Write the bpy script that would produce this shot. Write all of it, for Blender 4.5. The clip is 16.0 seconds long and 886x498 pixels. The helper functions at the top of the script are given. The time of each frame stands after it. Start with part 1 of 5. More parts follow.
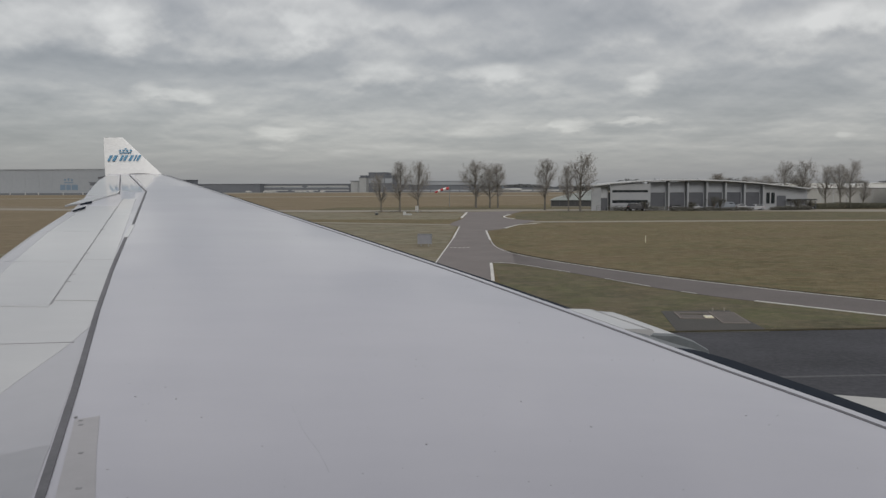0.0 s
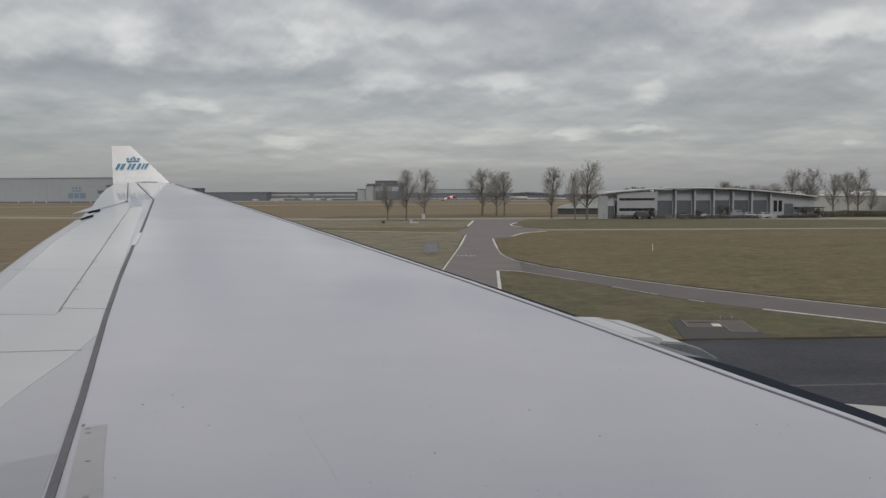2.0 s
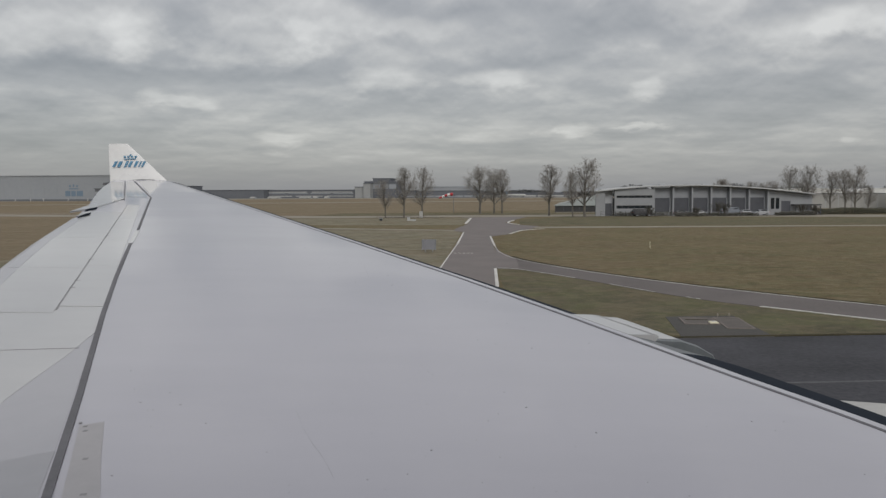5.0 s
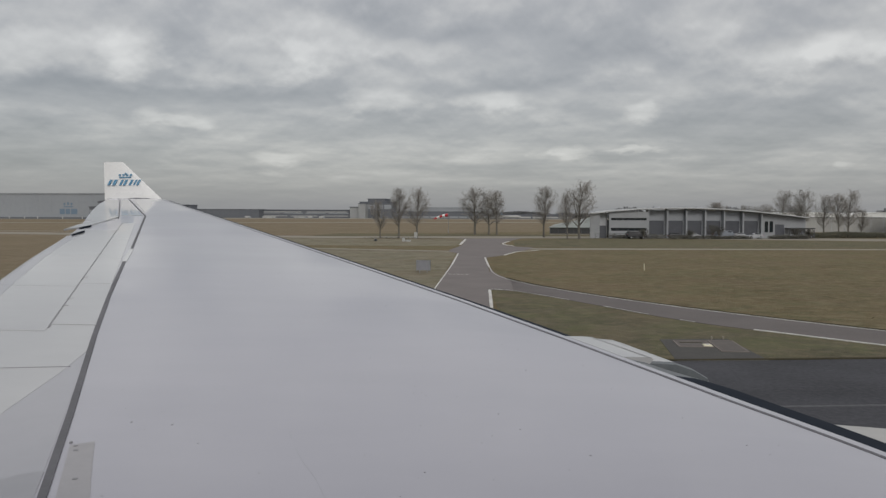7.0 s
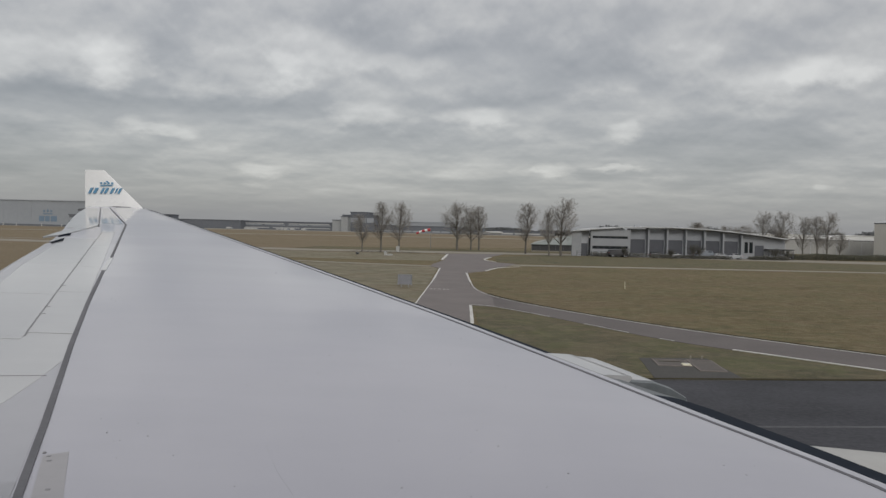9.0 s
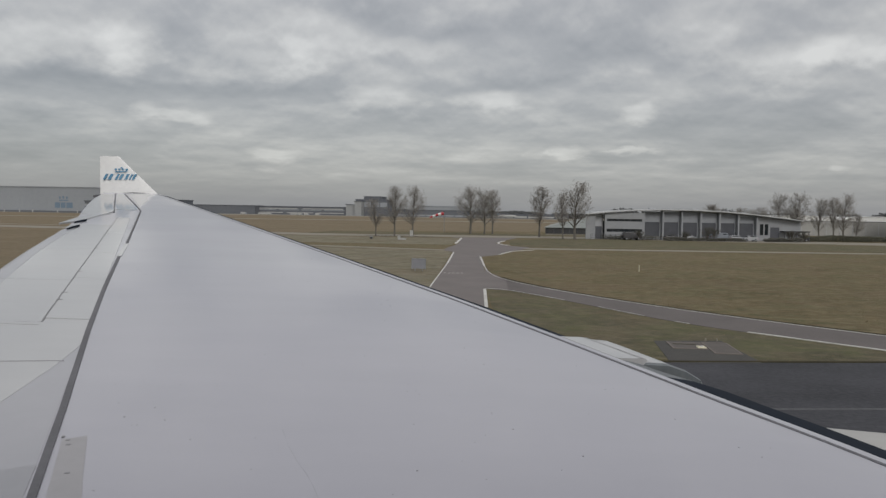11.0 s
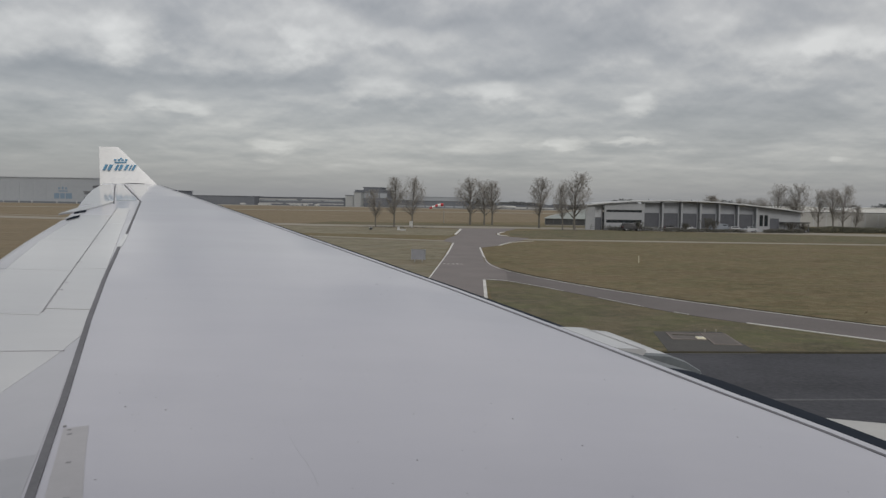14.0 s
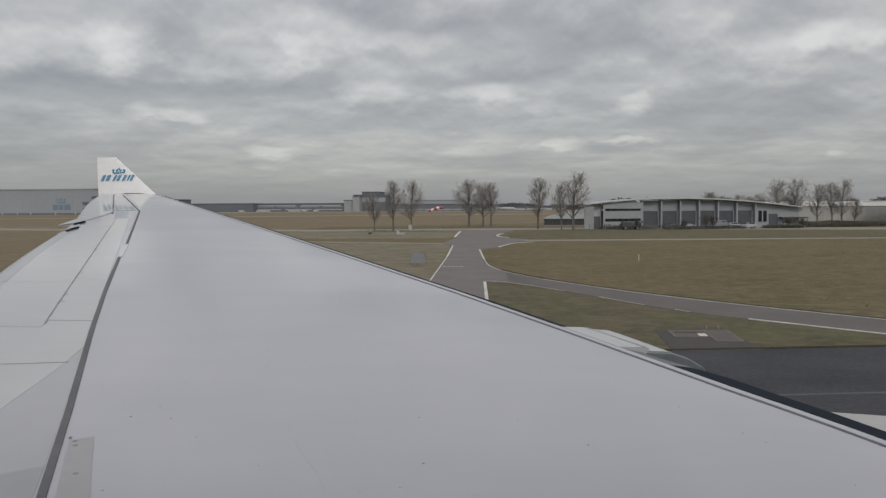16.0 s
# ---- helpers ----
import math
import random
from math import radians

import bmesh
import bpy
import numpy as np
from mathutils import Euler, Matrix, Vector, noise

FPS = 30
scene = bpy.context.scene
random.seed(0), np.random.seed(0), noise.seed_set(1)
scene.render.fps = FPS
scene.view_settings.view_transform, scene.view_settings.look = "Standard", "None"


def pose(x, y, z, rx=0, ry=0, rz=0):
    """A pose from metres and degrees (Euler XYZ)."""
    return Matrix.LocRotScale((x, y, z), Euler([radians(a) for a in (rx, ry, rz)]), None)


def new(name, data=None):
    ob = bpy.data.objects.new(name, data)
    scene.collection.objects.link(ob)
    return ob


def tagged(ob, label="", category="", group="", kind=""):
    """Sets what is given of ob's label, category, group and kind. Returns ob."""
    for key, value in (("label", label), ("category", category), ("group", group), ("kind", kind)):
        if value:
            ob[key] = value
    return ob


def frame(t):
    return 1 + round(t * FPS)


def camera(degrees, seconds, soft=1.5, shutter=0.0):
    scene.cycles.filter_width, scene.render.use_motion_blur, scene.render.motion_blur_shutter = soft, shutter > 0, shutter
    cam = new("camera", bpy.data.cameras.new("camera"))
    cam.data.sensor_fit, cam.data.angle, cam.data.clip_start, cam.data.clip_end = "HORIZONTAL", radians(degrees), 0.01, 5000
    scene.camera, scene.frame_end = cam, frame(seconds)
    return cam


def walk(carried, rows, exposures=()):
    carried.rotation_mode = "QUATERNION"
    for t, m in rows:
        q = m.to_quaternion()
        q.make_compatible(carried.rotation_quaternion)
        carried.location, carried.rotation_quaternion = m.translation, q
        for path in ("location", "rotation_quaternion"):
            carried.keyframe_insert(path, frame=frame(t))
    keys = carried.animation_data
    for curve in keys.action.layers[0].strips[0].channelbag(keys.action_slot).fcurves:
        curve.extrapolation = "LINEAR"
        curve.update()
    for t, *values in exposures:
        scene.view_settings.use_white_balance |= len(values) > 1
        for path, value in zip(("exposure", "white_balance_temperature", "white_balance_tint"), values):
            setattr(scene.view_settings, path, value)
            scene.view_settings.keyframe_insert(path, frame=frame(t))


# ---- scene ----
cam = camera(53.0, 16.0, soft=1.4)
walk(cam, [
    (0, pose(0.0057, -0.0058, 5.9016, 86.045, 0.160, 6.186)),
    (0.5, pose(0.0042, -0.0047, 5.9023, 84.968, -0.454, 5.959)),
    (1, pose(0.0082, -0.0055, 5.9000, 86.094, 0.451, 6.192)),
    (1.5, pose(0.0001, 0.0010, 5.8997, 86.146, 0.346, 6.479)),
    (2, pose(-0.0028, 0.0068, 5.8986, 86.570, 0.190, 6.610)),
    (2.5, pose(-0.0003, 0.0065, 5.8988, 87.406, -0.113, 6.614)),
    (3, pose(0.0075, -0.0017, 5.8990, 85.574, 0.300, 6.429)),
    (3.5, pose(0.0005, -0.0022, 5.9000, 86.680, 0.443, 6.426)),
    (4, pose(0.0063, -0.0055, 5.9010, 86.411, 0.412, 6.502)),
    (6.5, pose(-0.0021, 0.0055, 5.8988, 86.555, -0.101, 6.182)),
    (7, pose(0.0007, 0.0033, 5.8992, 87.756, -0.231, 6.123)),
    (7.5, pose(-0.0025, 0.0043, 5.8996, 86.386, -0.263, 6.061)),
    (8, pose(0.0000, 0.0000, 5.9000, 86.706, -0.550, 6.000)),
    (8.5, pose(0.0015, -0.0030, 5.9001, 87.885, -0.797, 4.350)),
    (9, pose(0.0015, -0.0004, 5.9012, 88.724, -1.357, 4.992)),
    (9.5, pose(0.0032, -0.0001, 5.9005, 88.103, -1.197, 5.783)),
    (12, pose(-0.0008, 0.0025, 5.9008, 87.642, -0.947, 5.844)),
    (12.5, pose(-0.0022, 0.0002, 5.9017, 87.741, -1.083, 5.866)),
    (13, pose(-0.0041, 0.0051, 5.9013, 87.995, -1.040, 5.892)),
    (13.5, pose(-0.0013, -0.0057, 5.9003, 87.245, -1.200, 5.869)),
    (14, pose(0.0004, -0.0068, 5.8983, 87.083, -1.008, 5.840)),
    (14.5, pose(-0.0061, 0.0031, 5.8997, 87.162, -0.967, 5.801)),
    (15, pose(-0.0060, -0.0027, 5.8999, 87.240, -0.950, 5.801)),
    (15.5, pose(-0.0080, 0.0034, 5.9004, 87.053, -0.454, 5.640)),
    (16, pose(-0.0076, -0.0129, 5.8985, 87.265, 0.296, 5.752)),
])

# ---- world, sun ----
EYE = 5.9          # eye height over the ground, metres
SUN_UP, SUN_ROUND = 34.0, 22.0
scene.view_settings.exposure = 0.0


def link(nt, a, b):
    nt.links.new(a, b)


def math_node(nt, op, a, b=None):
    n = nt.nodes.new("ShaderNodeMath")
    n.operation = op
    for i, v in enumerate((a, b)):
        if v is None:
            continue
        if isinstance(v, (int, float)):
            n.inputs[i].default_value = v
        else:
            link(nt, v, n.inputs[i])
    return n.outputs[0]


def ramp_node(nt, fac, stops):
    n = nt.nodes.new("ShaderNodeValToRGB")
    while len(n.color_ramp.elements) < len(stops):
        n.color_ramp.elements.new(0.5)
    for e, (p, c) in zip(n.color_ramp.elements, stops):
        e.position = p
        e.color = (c, c, c, 1) if isinstance(c, (int, float)) else (*c, 1)
    link(nt, fac, n.inputs[0])
    return n.outputs[0]


def noise_node(nt, vec, scale, detail=4.0, rough=0.55, distort=0.0):
    n = nt.nodes.new("ShaderNodeTexNoise")
    n.inputs["Scale"].default_value = scale
    n.inputs["Detail"].default_value = detail
    n.inputs["Roughness"].default_value = rough
    n.inputs["Distortion"].default_value = distort
    if vec is not None:
        link(nt, vec, n.inputs["Vector"])
    return n.outputs["Fac"]


def mix_node(nt, kind, fac, a, b):
    n = nt.nodes.new("ShaderNodeMix")
    n.data_type, n.blend_type = "RGBA", kind
    for sock, v in ((n.inputs[0], fac), (n.inputs[6], a), (n.inputs[7], b)):
        if isinstance(v, (int, float)):
            sock.default_value = v
        elif isinstance(v, tuple):
            sock.default_value = (*v, 1)
        else:
            link(nt, v, sock)
    return n.outputs[2]


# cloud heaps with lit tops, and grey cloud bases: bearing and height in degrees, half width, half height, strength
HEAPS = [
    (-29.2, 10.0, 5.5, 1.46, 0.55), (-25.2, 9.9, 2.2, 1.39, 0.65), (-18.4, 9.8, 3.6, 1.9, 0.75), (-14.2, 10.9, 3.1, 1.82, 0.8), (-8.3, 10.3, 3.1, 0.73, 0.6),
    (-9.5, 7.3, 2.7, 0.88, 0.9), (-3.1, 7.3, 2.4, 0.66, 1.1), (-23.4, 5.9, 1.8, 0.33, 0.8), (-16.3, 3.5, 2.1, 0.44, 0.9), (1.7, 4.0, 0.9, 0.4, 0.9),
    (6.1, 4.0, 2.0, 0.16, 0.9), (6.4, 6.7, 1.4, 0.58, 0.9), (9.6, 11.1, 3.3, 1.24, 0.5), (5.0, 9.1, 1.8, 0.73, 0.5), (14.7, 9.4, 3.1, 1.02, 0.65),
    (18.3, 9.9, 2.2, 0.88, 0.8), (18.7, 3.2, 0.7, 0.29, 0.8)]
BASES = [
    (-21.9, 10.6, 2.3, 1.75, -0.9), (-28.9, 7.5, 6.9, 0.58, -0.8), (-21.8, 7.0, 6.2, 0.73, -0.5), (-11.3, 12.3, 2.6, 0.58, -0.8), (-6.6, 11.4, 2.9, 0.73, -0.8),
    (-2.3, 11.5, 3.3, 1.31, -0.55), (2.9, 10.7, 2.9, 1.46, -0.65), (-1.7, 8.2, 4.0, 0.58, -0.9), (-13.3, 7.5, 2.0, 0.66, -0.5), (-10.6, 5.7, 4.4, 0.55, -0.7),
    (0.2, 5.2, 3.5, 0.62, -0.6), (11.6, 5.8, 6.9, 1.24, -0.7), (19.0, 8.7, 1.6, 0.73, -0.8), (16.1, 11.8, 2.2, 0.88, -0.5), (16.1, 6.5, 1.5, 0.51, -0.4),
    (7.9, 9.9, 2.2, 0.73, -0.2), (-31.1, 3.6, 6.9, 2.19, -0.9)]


def build_world():
    w = bpy.data.worlds.new("overcast_sky")
    w.use_nodes = True
    scene.world = w
    nt = w.node_tree
    nt.nodes.clear()
    out = nt.nodes.new("ShaderNodeOutputWorld")
    bg = nt.nodes.new("ShaderNodeBackground")
    sky = nt.nodes.new("ShaderNodeTexSky")
    sky.sky_type = "NISHITA"
    sky.sun_disc = False
    sky.sun_elevation, sky.sun_rotation = radians(SUN_UP), radians(180.0 - SUN_ROUND)
    co = nt.nodes.new("ShaderNodeTexCoord").outputs["Generated"]
    sep = nt.nodes.new("ShaderNodeSeparateXYZ")
    link(nt, co, sep.inputs[0])
    up = math_node(nt, "MAXIMUM", sep.outputs[2], 0.0)
    turn = math_node(nt, "MULTIPLY", math_node(nt, "ARCTAN2", sep.outputs[0], sep.outputs[1]), 57.3)
    rise = math_node(nt, "MULTIPLY", math_node(nt, "ARCSINE", up), 57.3)
    # the cover lies flatter and finer towards the horizon
    level = math_node(nt, "LOGARITHM", math_node(nt, "ADD", rise, 3.0), math.e)

    def cover(wide, tall, layer, detail, rough, step=0.0, distort=0.0):
        v = nt.nodes.new("ShaderNodeCombineXYZ")
        link(nt, math_node(nt, "MULTIPLY", turn, wide), v.inputs[0])
        link(nt, math_node(nt, "ADD", math_node(nt, "MULTIPLY", level, tall), step), v.inputs[1])
        v.inputs[2].default_value = layer
        return math_node(nt, "SUBTRACT", noise_node(nt, v.outputs[0], 1.0, detail, rough, distort), 0.5)

    def billow(wide, tall, layer, step=0.0):
        """Rounded heads of cloud."""
        v = nt.nodes.new("ShaderNodeCombineXYZ")
        bent = math_node(nt, "ADD", turn, math_node(nt, "MULTIPLY", cover(0.5, 8.0, layer, 4.0, 0.5), 3.0))
        link(nt, math_node(nt, "MULTIPLY", bent, wide), v.inputs[0])
        link(nt, math_node(nt, "ADD", math_node(nt, "MULTIPLY", level, tall), step), v.inputs[1])
        v.inputs[2].default_value = layer
        n = nt.nodes.new("ShaderNodeTexVoronoi")
        n.feature = "SMOOTH_F1"
        n.normalize = True
        for key, value in (("Scale", 1.0), ("Detail", 2.5), ("Roughness", 0.5), ("Smoothness", 0.35)):
            n.inputs[key].default_value = value
        link(nt, v.outputs[0], n.inputs["Vector"])
        return math_node(nt, "SUBTRACT", 0.5, n.outputs["Distance"])
    head = billow(0.22, 4.4, 5.6)
    head_up = billow(0.22, 4.4, 5.6, 0.14)
    big = cover(0.10, 2.2, 4.7, 7.0, 0.5, 0.0, 0.2)
    shade = cover(0.10, 2.2, 4.7, 7.0, 0.5, 0.10, 0.2)
    puff = cover(0.26, 4.6, 9.1, 6.0, 0.5)
    puff_up = cover(0.26, 4.6, 9.1, 6.0, 0.5, 0.12)
    sway = cover(0.22, 4.0, 2.3, 5.0, 0.5)
    streak = cover(0.20, 9.0, 6.4, 8.0, 0.56)
    mass = math_node(nt, "ADD", math_node(nt, "MULTIPLY", big, 0.26), 0.487)
    mass = math_node(nt, "ADD", mass, math_node(nt, "MULTIPLY", math_node(nt, "SUBTRACT", big, shade), 0.34))
    mass = math_node(nt, "ADD", mass, math_node(nt, "MULTIPLY", puff, 0.14))
    mass = math_node(nt, "ADD", mass, math_node(nt, "MULTIPLY", math_node(nt, "SUBTRACT", head, head_up), 0.22))
    mass = math_node(nt, "ADD", mass, math_node(nt, "MULTIPLY", math_node(nt, "SUBTRACT", puff, puff_up), 0.24))
    low = ramp_node(nt, up, [(0.015, 0.0), (0.045, 0.36), (0.10, 0.24), (0.17, 0.06)])
    mass = math_node(nt, "ADD", mass, math_node(nt, "MULTIPLY", streak, low))
    bearing = math_node(nt, "ADD", turn, math_node(nt, "MULTIPLY", sway, 7.0))
    height = math_node(nt, "ADD", math_node(nt, "MULTIPLY", math_node(nt, "ARCSINE", sep.outputs[2]), 57.3), math_node(nt, "MULTIPLY", puff, 2.4))

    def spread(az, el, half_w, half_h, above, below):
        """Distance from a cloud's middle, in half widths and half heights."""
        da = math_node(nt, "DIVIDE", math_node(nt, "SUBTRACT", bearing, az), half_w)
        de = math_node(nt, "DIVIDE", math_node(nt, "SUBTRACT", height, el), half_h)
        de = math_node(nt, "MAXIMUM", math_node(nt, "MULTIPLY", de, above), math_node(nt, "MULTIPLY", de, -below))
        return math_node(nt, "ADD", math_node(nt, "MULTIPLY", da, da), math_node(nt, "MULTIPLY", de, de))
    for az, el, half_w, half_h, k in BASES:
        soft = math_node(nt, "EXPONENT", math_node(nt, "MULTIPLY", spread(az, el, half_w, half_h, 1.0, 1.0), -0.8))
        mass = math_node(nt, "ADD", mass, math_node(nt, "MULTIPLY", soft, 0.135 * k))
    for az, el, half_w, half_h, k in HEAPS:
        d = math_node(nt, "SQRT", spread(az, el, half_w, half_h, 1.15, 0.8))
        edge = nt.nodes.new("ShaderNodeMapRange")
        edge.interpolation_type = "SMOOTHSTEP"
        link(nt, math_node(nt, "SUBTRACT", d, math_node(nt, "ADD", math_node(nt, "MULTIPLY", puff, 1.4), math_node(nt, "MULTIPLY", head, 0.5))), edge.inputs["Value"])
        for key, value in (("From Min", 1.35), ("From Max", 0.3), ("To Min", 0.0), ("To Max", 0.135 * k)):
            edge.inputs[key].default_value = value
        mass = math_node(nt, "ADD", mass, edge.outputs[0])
    cloud = ramp_node(nt, mass, [(0.25, (0.235, 0.24, 0.25)), (0.35, (0.285, 0.288, 0.296)), (0.45, (0.350, 0.350, 0.354)), (0.54, (0.442, 0.437, 0.430)), (0.69, (0.625, 0.618, 0.60))])
    # the cover thins out to an even grey towards the horizon
    far = ramp_node(nt, up, [(0.0, 0.92), (0.03, 0.5), (0.065, 0.03)])
    cloud = mix_node(nt, "MIX", far, cloud, (0.230, 0.239, 0.262))
    # an overcast sky is brighter overhead
    lift = math_node(nt, "ADD", math_node(nt, "MULTIPLY", up, 0.75), 0.9)
    mul = nt.nodes.new("ShaderNodeVectorMath")
    mul.operation = "SCALE"
    link(nt, cloud, mul.inputs[0])
    link(nt, lift, mul.inputs["Scale"])
    total = mix_node(nt, "ADD", 0.012, mul.outputs[0], sky.outputs[0])
    link(nt, total, bg.inputs[0])
    bg.inputs[1].default_value = 1.0
    link(nt, bg.outputs[0], out.inputs[0])


build_world()
sun = new("sun", bpy.data.lights.new("sun", "SUN"))
sun.data.energy, sun.data.angle, sun.data.color = 1.1, radians(22), (1.0, 0.96, 0.9)
sun.matrix_world = pose(0, 0, 60, 90 - SUN_UP, 0, SUN_ROUND)


# ---- materials ----
def material(name, low, high, scale=1.0, fine=None, rough=0.7, metal=0.0, bump=0.0, bump_scale=None, coat=0.0, stretch=(1, 1, 1), speck=0.0, random_by=0.0, gloss=0.5, island=0.0, span=0.16):
    """Two-scale mottled surface between the colours low and high; scale and fine are per metre."""
    m = bpy.data.materials.new(name)
    m.use_nodes = True
    nt = m.node_tree
    bs = nt.nodes["Principled BSDF"]
    geo = nt.nodes.new("ShaderNodeNewGeometry")
    mp = nt.nodes.new("ShaderNodeMapping")
    mp.inputs["Scale"].default_value = stretch
    link(nt, geo.outputs["Position"], mp.inputs[0])
    v = mp.outputs[0]
    n1 = noise_node(nt, v, scale, 5.0, 0.6)
    n2 = noise_node(nt, v, fine or scale * 14, 3.0, 0.6)
    f = math_node(nt, "ADD", math_node(nt, "MULTIPLY", n1, 0.62), math_node(nt, "MULTIPLY", n2, 0.38))
    col = ramp_node(nt, f, [(0.5 - span, low), (0.5 + span, high)])
    if speck:
        n3 = noise_node(nt, v, (fine or scale * 14) * 2.3, 2.0, 0.7)
        k = ramp_node(nt, n3, [(0.62, 0.0), (0.7, speck)])
        col = mix_node(nt, "MIX", k, col, tuple(c * 0.45 for c in low))
    if random_by:
        info = nt.nodes.new("ShaderNodeObjectInfo")
        k = math_node(nt, "MULTIPLY", info.outputs["Random"], random_by)
        col = mix_node(nt, "MIX", k, col, tuple(c * 0.6 for c in low))
    if island:
        k = math_node(nt, "MULTIPLY", geo.outputs["Random Per Island"], island)
        col = mix_node(nt, "MIX", k, col, tuple(c * 1.25 for c in high))
    link(nt, col, bs.inputs["Base Color"])
    bs.inputs["Specular IOR Level"].default_value = gloss
    bs.inputs["Roughness"].default_value = rough
    r = math_node(nt, "ADD", math_node(nt, "MULTIPLY", n1, 0.24), rough - 0.12)
    link(nt, r, bs.inputs["Roughness"])
    bs.inputs["Metallic"].default_value = metal
    bs.inputs["Coat Weight"].default_value = coat
    bs.inputs["Coat Roughness"].default_value = 0.06
    if bump:
        b = nt.nodes.new("ShaderNodeBump")
        b.inputs["Strength"].default_value = bump
        b.inputs["Distance"].default_value = 0.05
        link(nt, noise_node(nt, v, bump_scale or (fine or scale * 14), 4.0, 0.6), b.inputs["Height"])
        link(nt, b.outputs[0], bs.inputs["Normal"])
    return m


def ripple(m, scale, depth):
    """Broad, faint waves in a painted skin, under paint and lacquer alike."""
    nt = m.node_tree
    bs = nt.nodes["Principled BSDF"]
    geo = nt.nodes.new("ShaderNodeNewGeometry")
    b = nt.nodes.new("ShaderNodeBump")
    b.inputs["Strength"].default_value = 1.0
    b.inputs["Distance"].default_value = depth
    link(nt, noise_node(nt, geo.outputs["Position"], scale, 1.0, 0.4), b.inputs["Height"])
    link(nt, b.outputs[0], bs.inputs["Normal"])
    link(nt, b.outputs[0], bs.inputs["Coat Normal"])


def grass_material(name, tones, patch, mow=0.0, green=0.6, brown=0.6):
    """Winter turf: olive, straw and bare brown in patches of several sizes."""
    m = bpy.data.materials.new(name)
    m.use_nodes = True
    nt = m.node_tree
    bs = nt.nodes["Principled BSDF"]
    v = nt.nodes.new("ShaderNodeNewGeometry").outputs["Position"]
    n1 = noise_node(nt, v, patch, 6.0, 0.62, 0.6)
    n2 = noise_node(nt, v, 1.3, 5.0, 0.7)
    n3 = noise_node(nt, v, 9.0, 4.0, 0.75)
    f = math_node(nt, "ADD", math_node(nt, "MULTIPLY", n1, 0.36), math_node(nt, "MULTIPLY", n2, 0.34))
    f = math_node(nt, "ADD", f, math_node(nt, "MULTIPLY", n3, 0.3))
    col = ramp_node(nt, f, list(zip((0.39, 0.47, 0.53, 0.62), tones)))
    tint = ramp_node(nt, noise_node(nt, v, 0.3, 8.0, 0.72, 0.4), [(0.46, 0.0), (0.6, green)])
    col = mix_node(nt, "MIX", tint, col, (0.126, 0.130, 0.068))
    rust = ramp_node(nt, noise_node(nt, v, 0.11, 6.0, 0.68, 0.8), [(0.48, 0.0), (0.6, brown)])
    col = mix_node(nt, "MIX", rust, col, (0.178, 0.135, 0.088))
    straw = ramp_node(nt, noise_node(nt, v, 0.8, 5.0, 0.75, 0.3), [(0.49, 0.0), (0.6, 0.8 * brown)])
    col = mix_node(nt, "MIX", straw, col, (0.262, 0.226, 0.145))
    damp = ramp_node(nt, noise_node(nt, v, 0.47, 6.0, 0.72, 0.5), [(0.51, 0.0), (0.65, 0.36)])
    col = mix_node(nt, "MIX", damp, col, (0.085, 0.077, 0.046))
    if mow:
        wv = nt.nodes.new("ShaderNodeTexWave")
        wv.bands_direction = "Y"
        wv.inputs["Scale"].default_value = 0.05
        wv.inputs["Distortion"].default_value = 2.5
        wv.inputs["Detail"].default_value = 3.0
        link(nt, v, wv.inputs["Vector"])
        k = math_node(nt, "MULTIPLY", wv.outputs["Fac"], mow)
        col = mix_node(nt, "MIX", k, col, tones[3])
    link(nt, col, bs.inputs["Base Color"])
    bs.inputs["Roughness"].default_value = 0.95
    bs.inputs["Specular IOR Level"].default_value = 0.15
    b = nt.nodes.new("ShaderNodeBump")
    b.inputs["Strength"].default_value = 0.8
    b.inputs["Distance"].default_value = 0.12
    link(nt, n3, b.inputs["Height"])
    link(nt, b.outputs[0], bs.inputs["Normal"])
    return m


def glass_material(name):
    m = bpy.data.materials.new(name)
    m.use_nodes = True
    bs = m.node_tree.nodes["Principled BSDF"]
    bs.inputs["Base Color"].default_value = (0.02, 0.025, 0.03, 1)
    bs.inputs["Roughness"].default_value = 0.06
    bs.inputs["IOR"].default_value = 1.5
    return m


TURF = grass_material("turf", [(0.109, 0.089, 0.049), (0.151, 0.122, 0.068), (0.181, 0.144, 0.084), (0.226, 0.174, 0.112)], 0.09, green=0.62)
VERGE = grass_material("verge_turf", [(0.083, 0.081, 0.052), (0.118, 0.109, 0.073), (0.150, 0.133, 0.089), (0.185, 0.158, 0.109)], 0.25, green=0.75, brown=0.3)
# Lighter, greyer turf for left and far strips; haze is put into its colour.
HAZE_TURF = grass_material("hazed_turf", [(0.157, 0.146, 0.108), (0.212, 0.194, 0.146), (0.254, 0.229, 0.174), (0.302, 0.268, 0.207)], 0.18, green=0.4, brown=0.35)
DRY = grass_material("dry_turf", [(0.132, 0.105, 0.070), (0.182, 0.144, 0.096), (0.217, 0.172, 0.117), (0.262, 0.21, 0.146)], 0.03, mow=0.25, green=0.15)
BLADES = material("grass_blades", (0.18, 0.157, 0.083), (0.265, 0.224, 0.132), 0.12, 6.0, rough=0.95, gloss=0.1, island=0.6)
TARMAC = material("tarmac", (0.038, 0.039, 0.045), (0.077, 0.078, 0.088), 0.16, 5.0, rough=0.9, gloss=0.2, bump=0.3, speck=0.5, span=0.12)
ROAD = material("road_asphalt", (0.143, 0.126, 0.122), (0.198, 0.176, 0.170), 0.25, 7.0, rough=0.9, bump=0.25, speck=0.3)
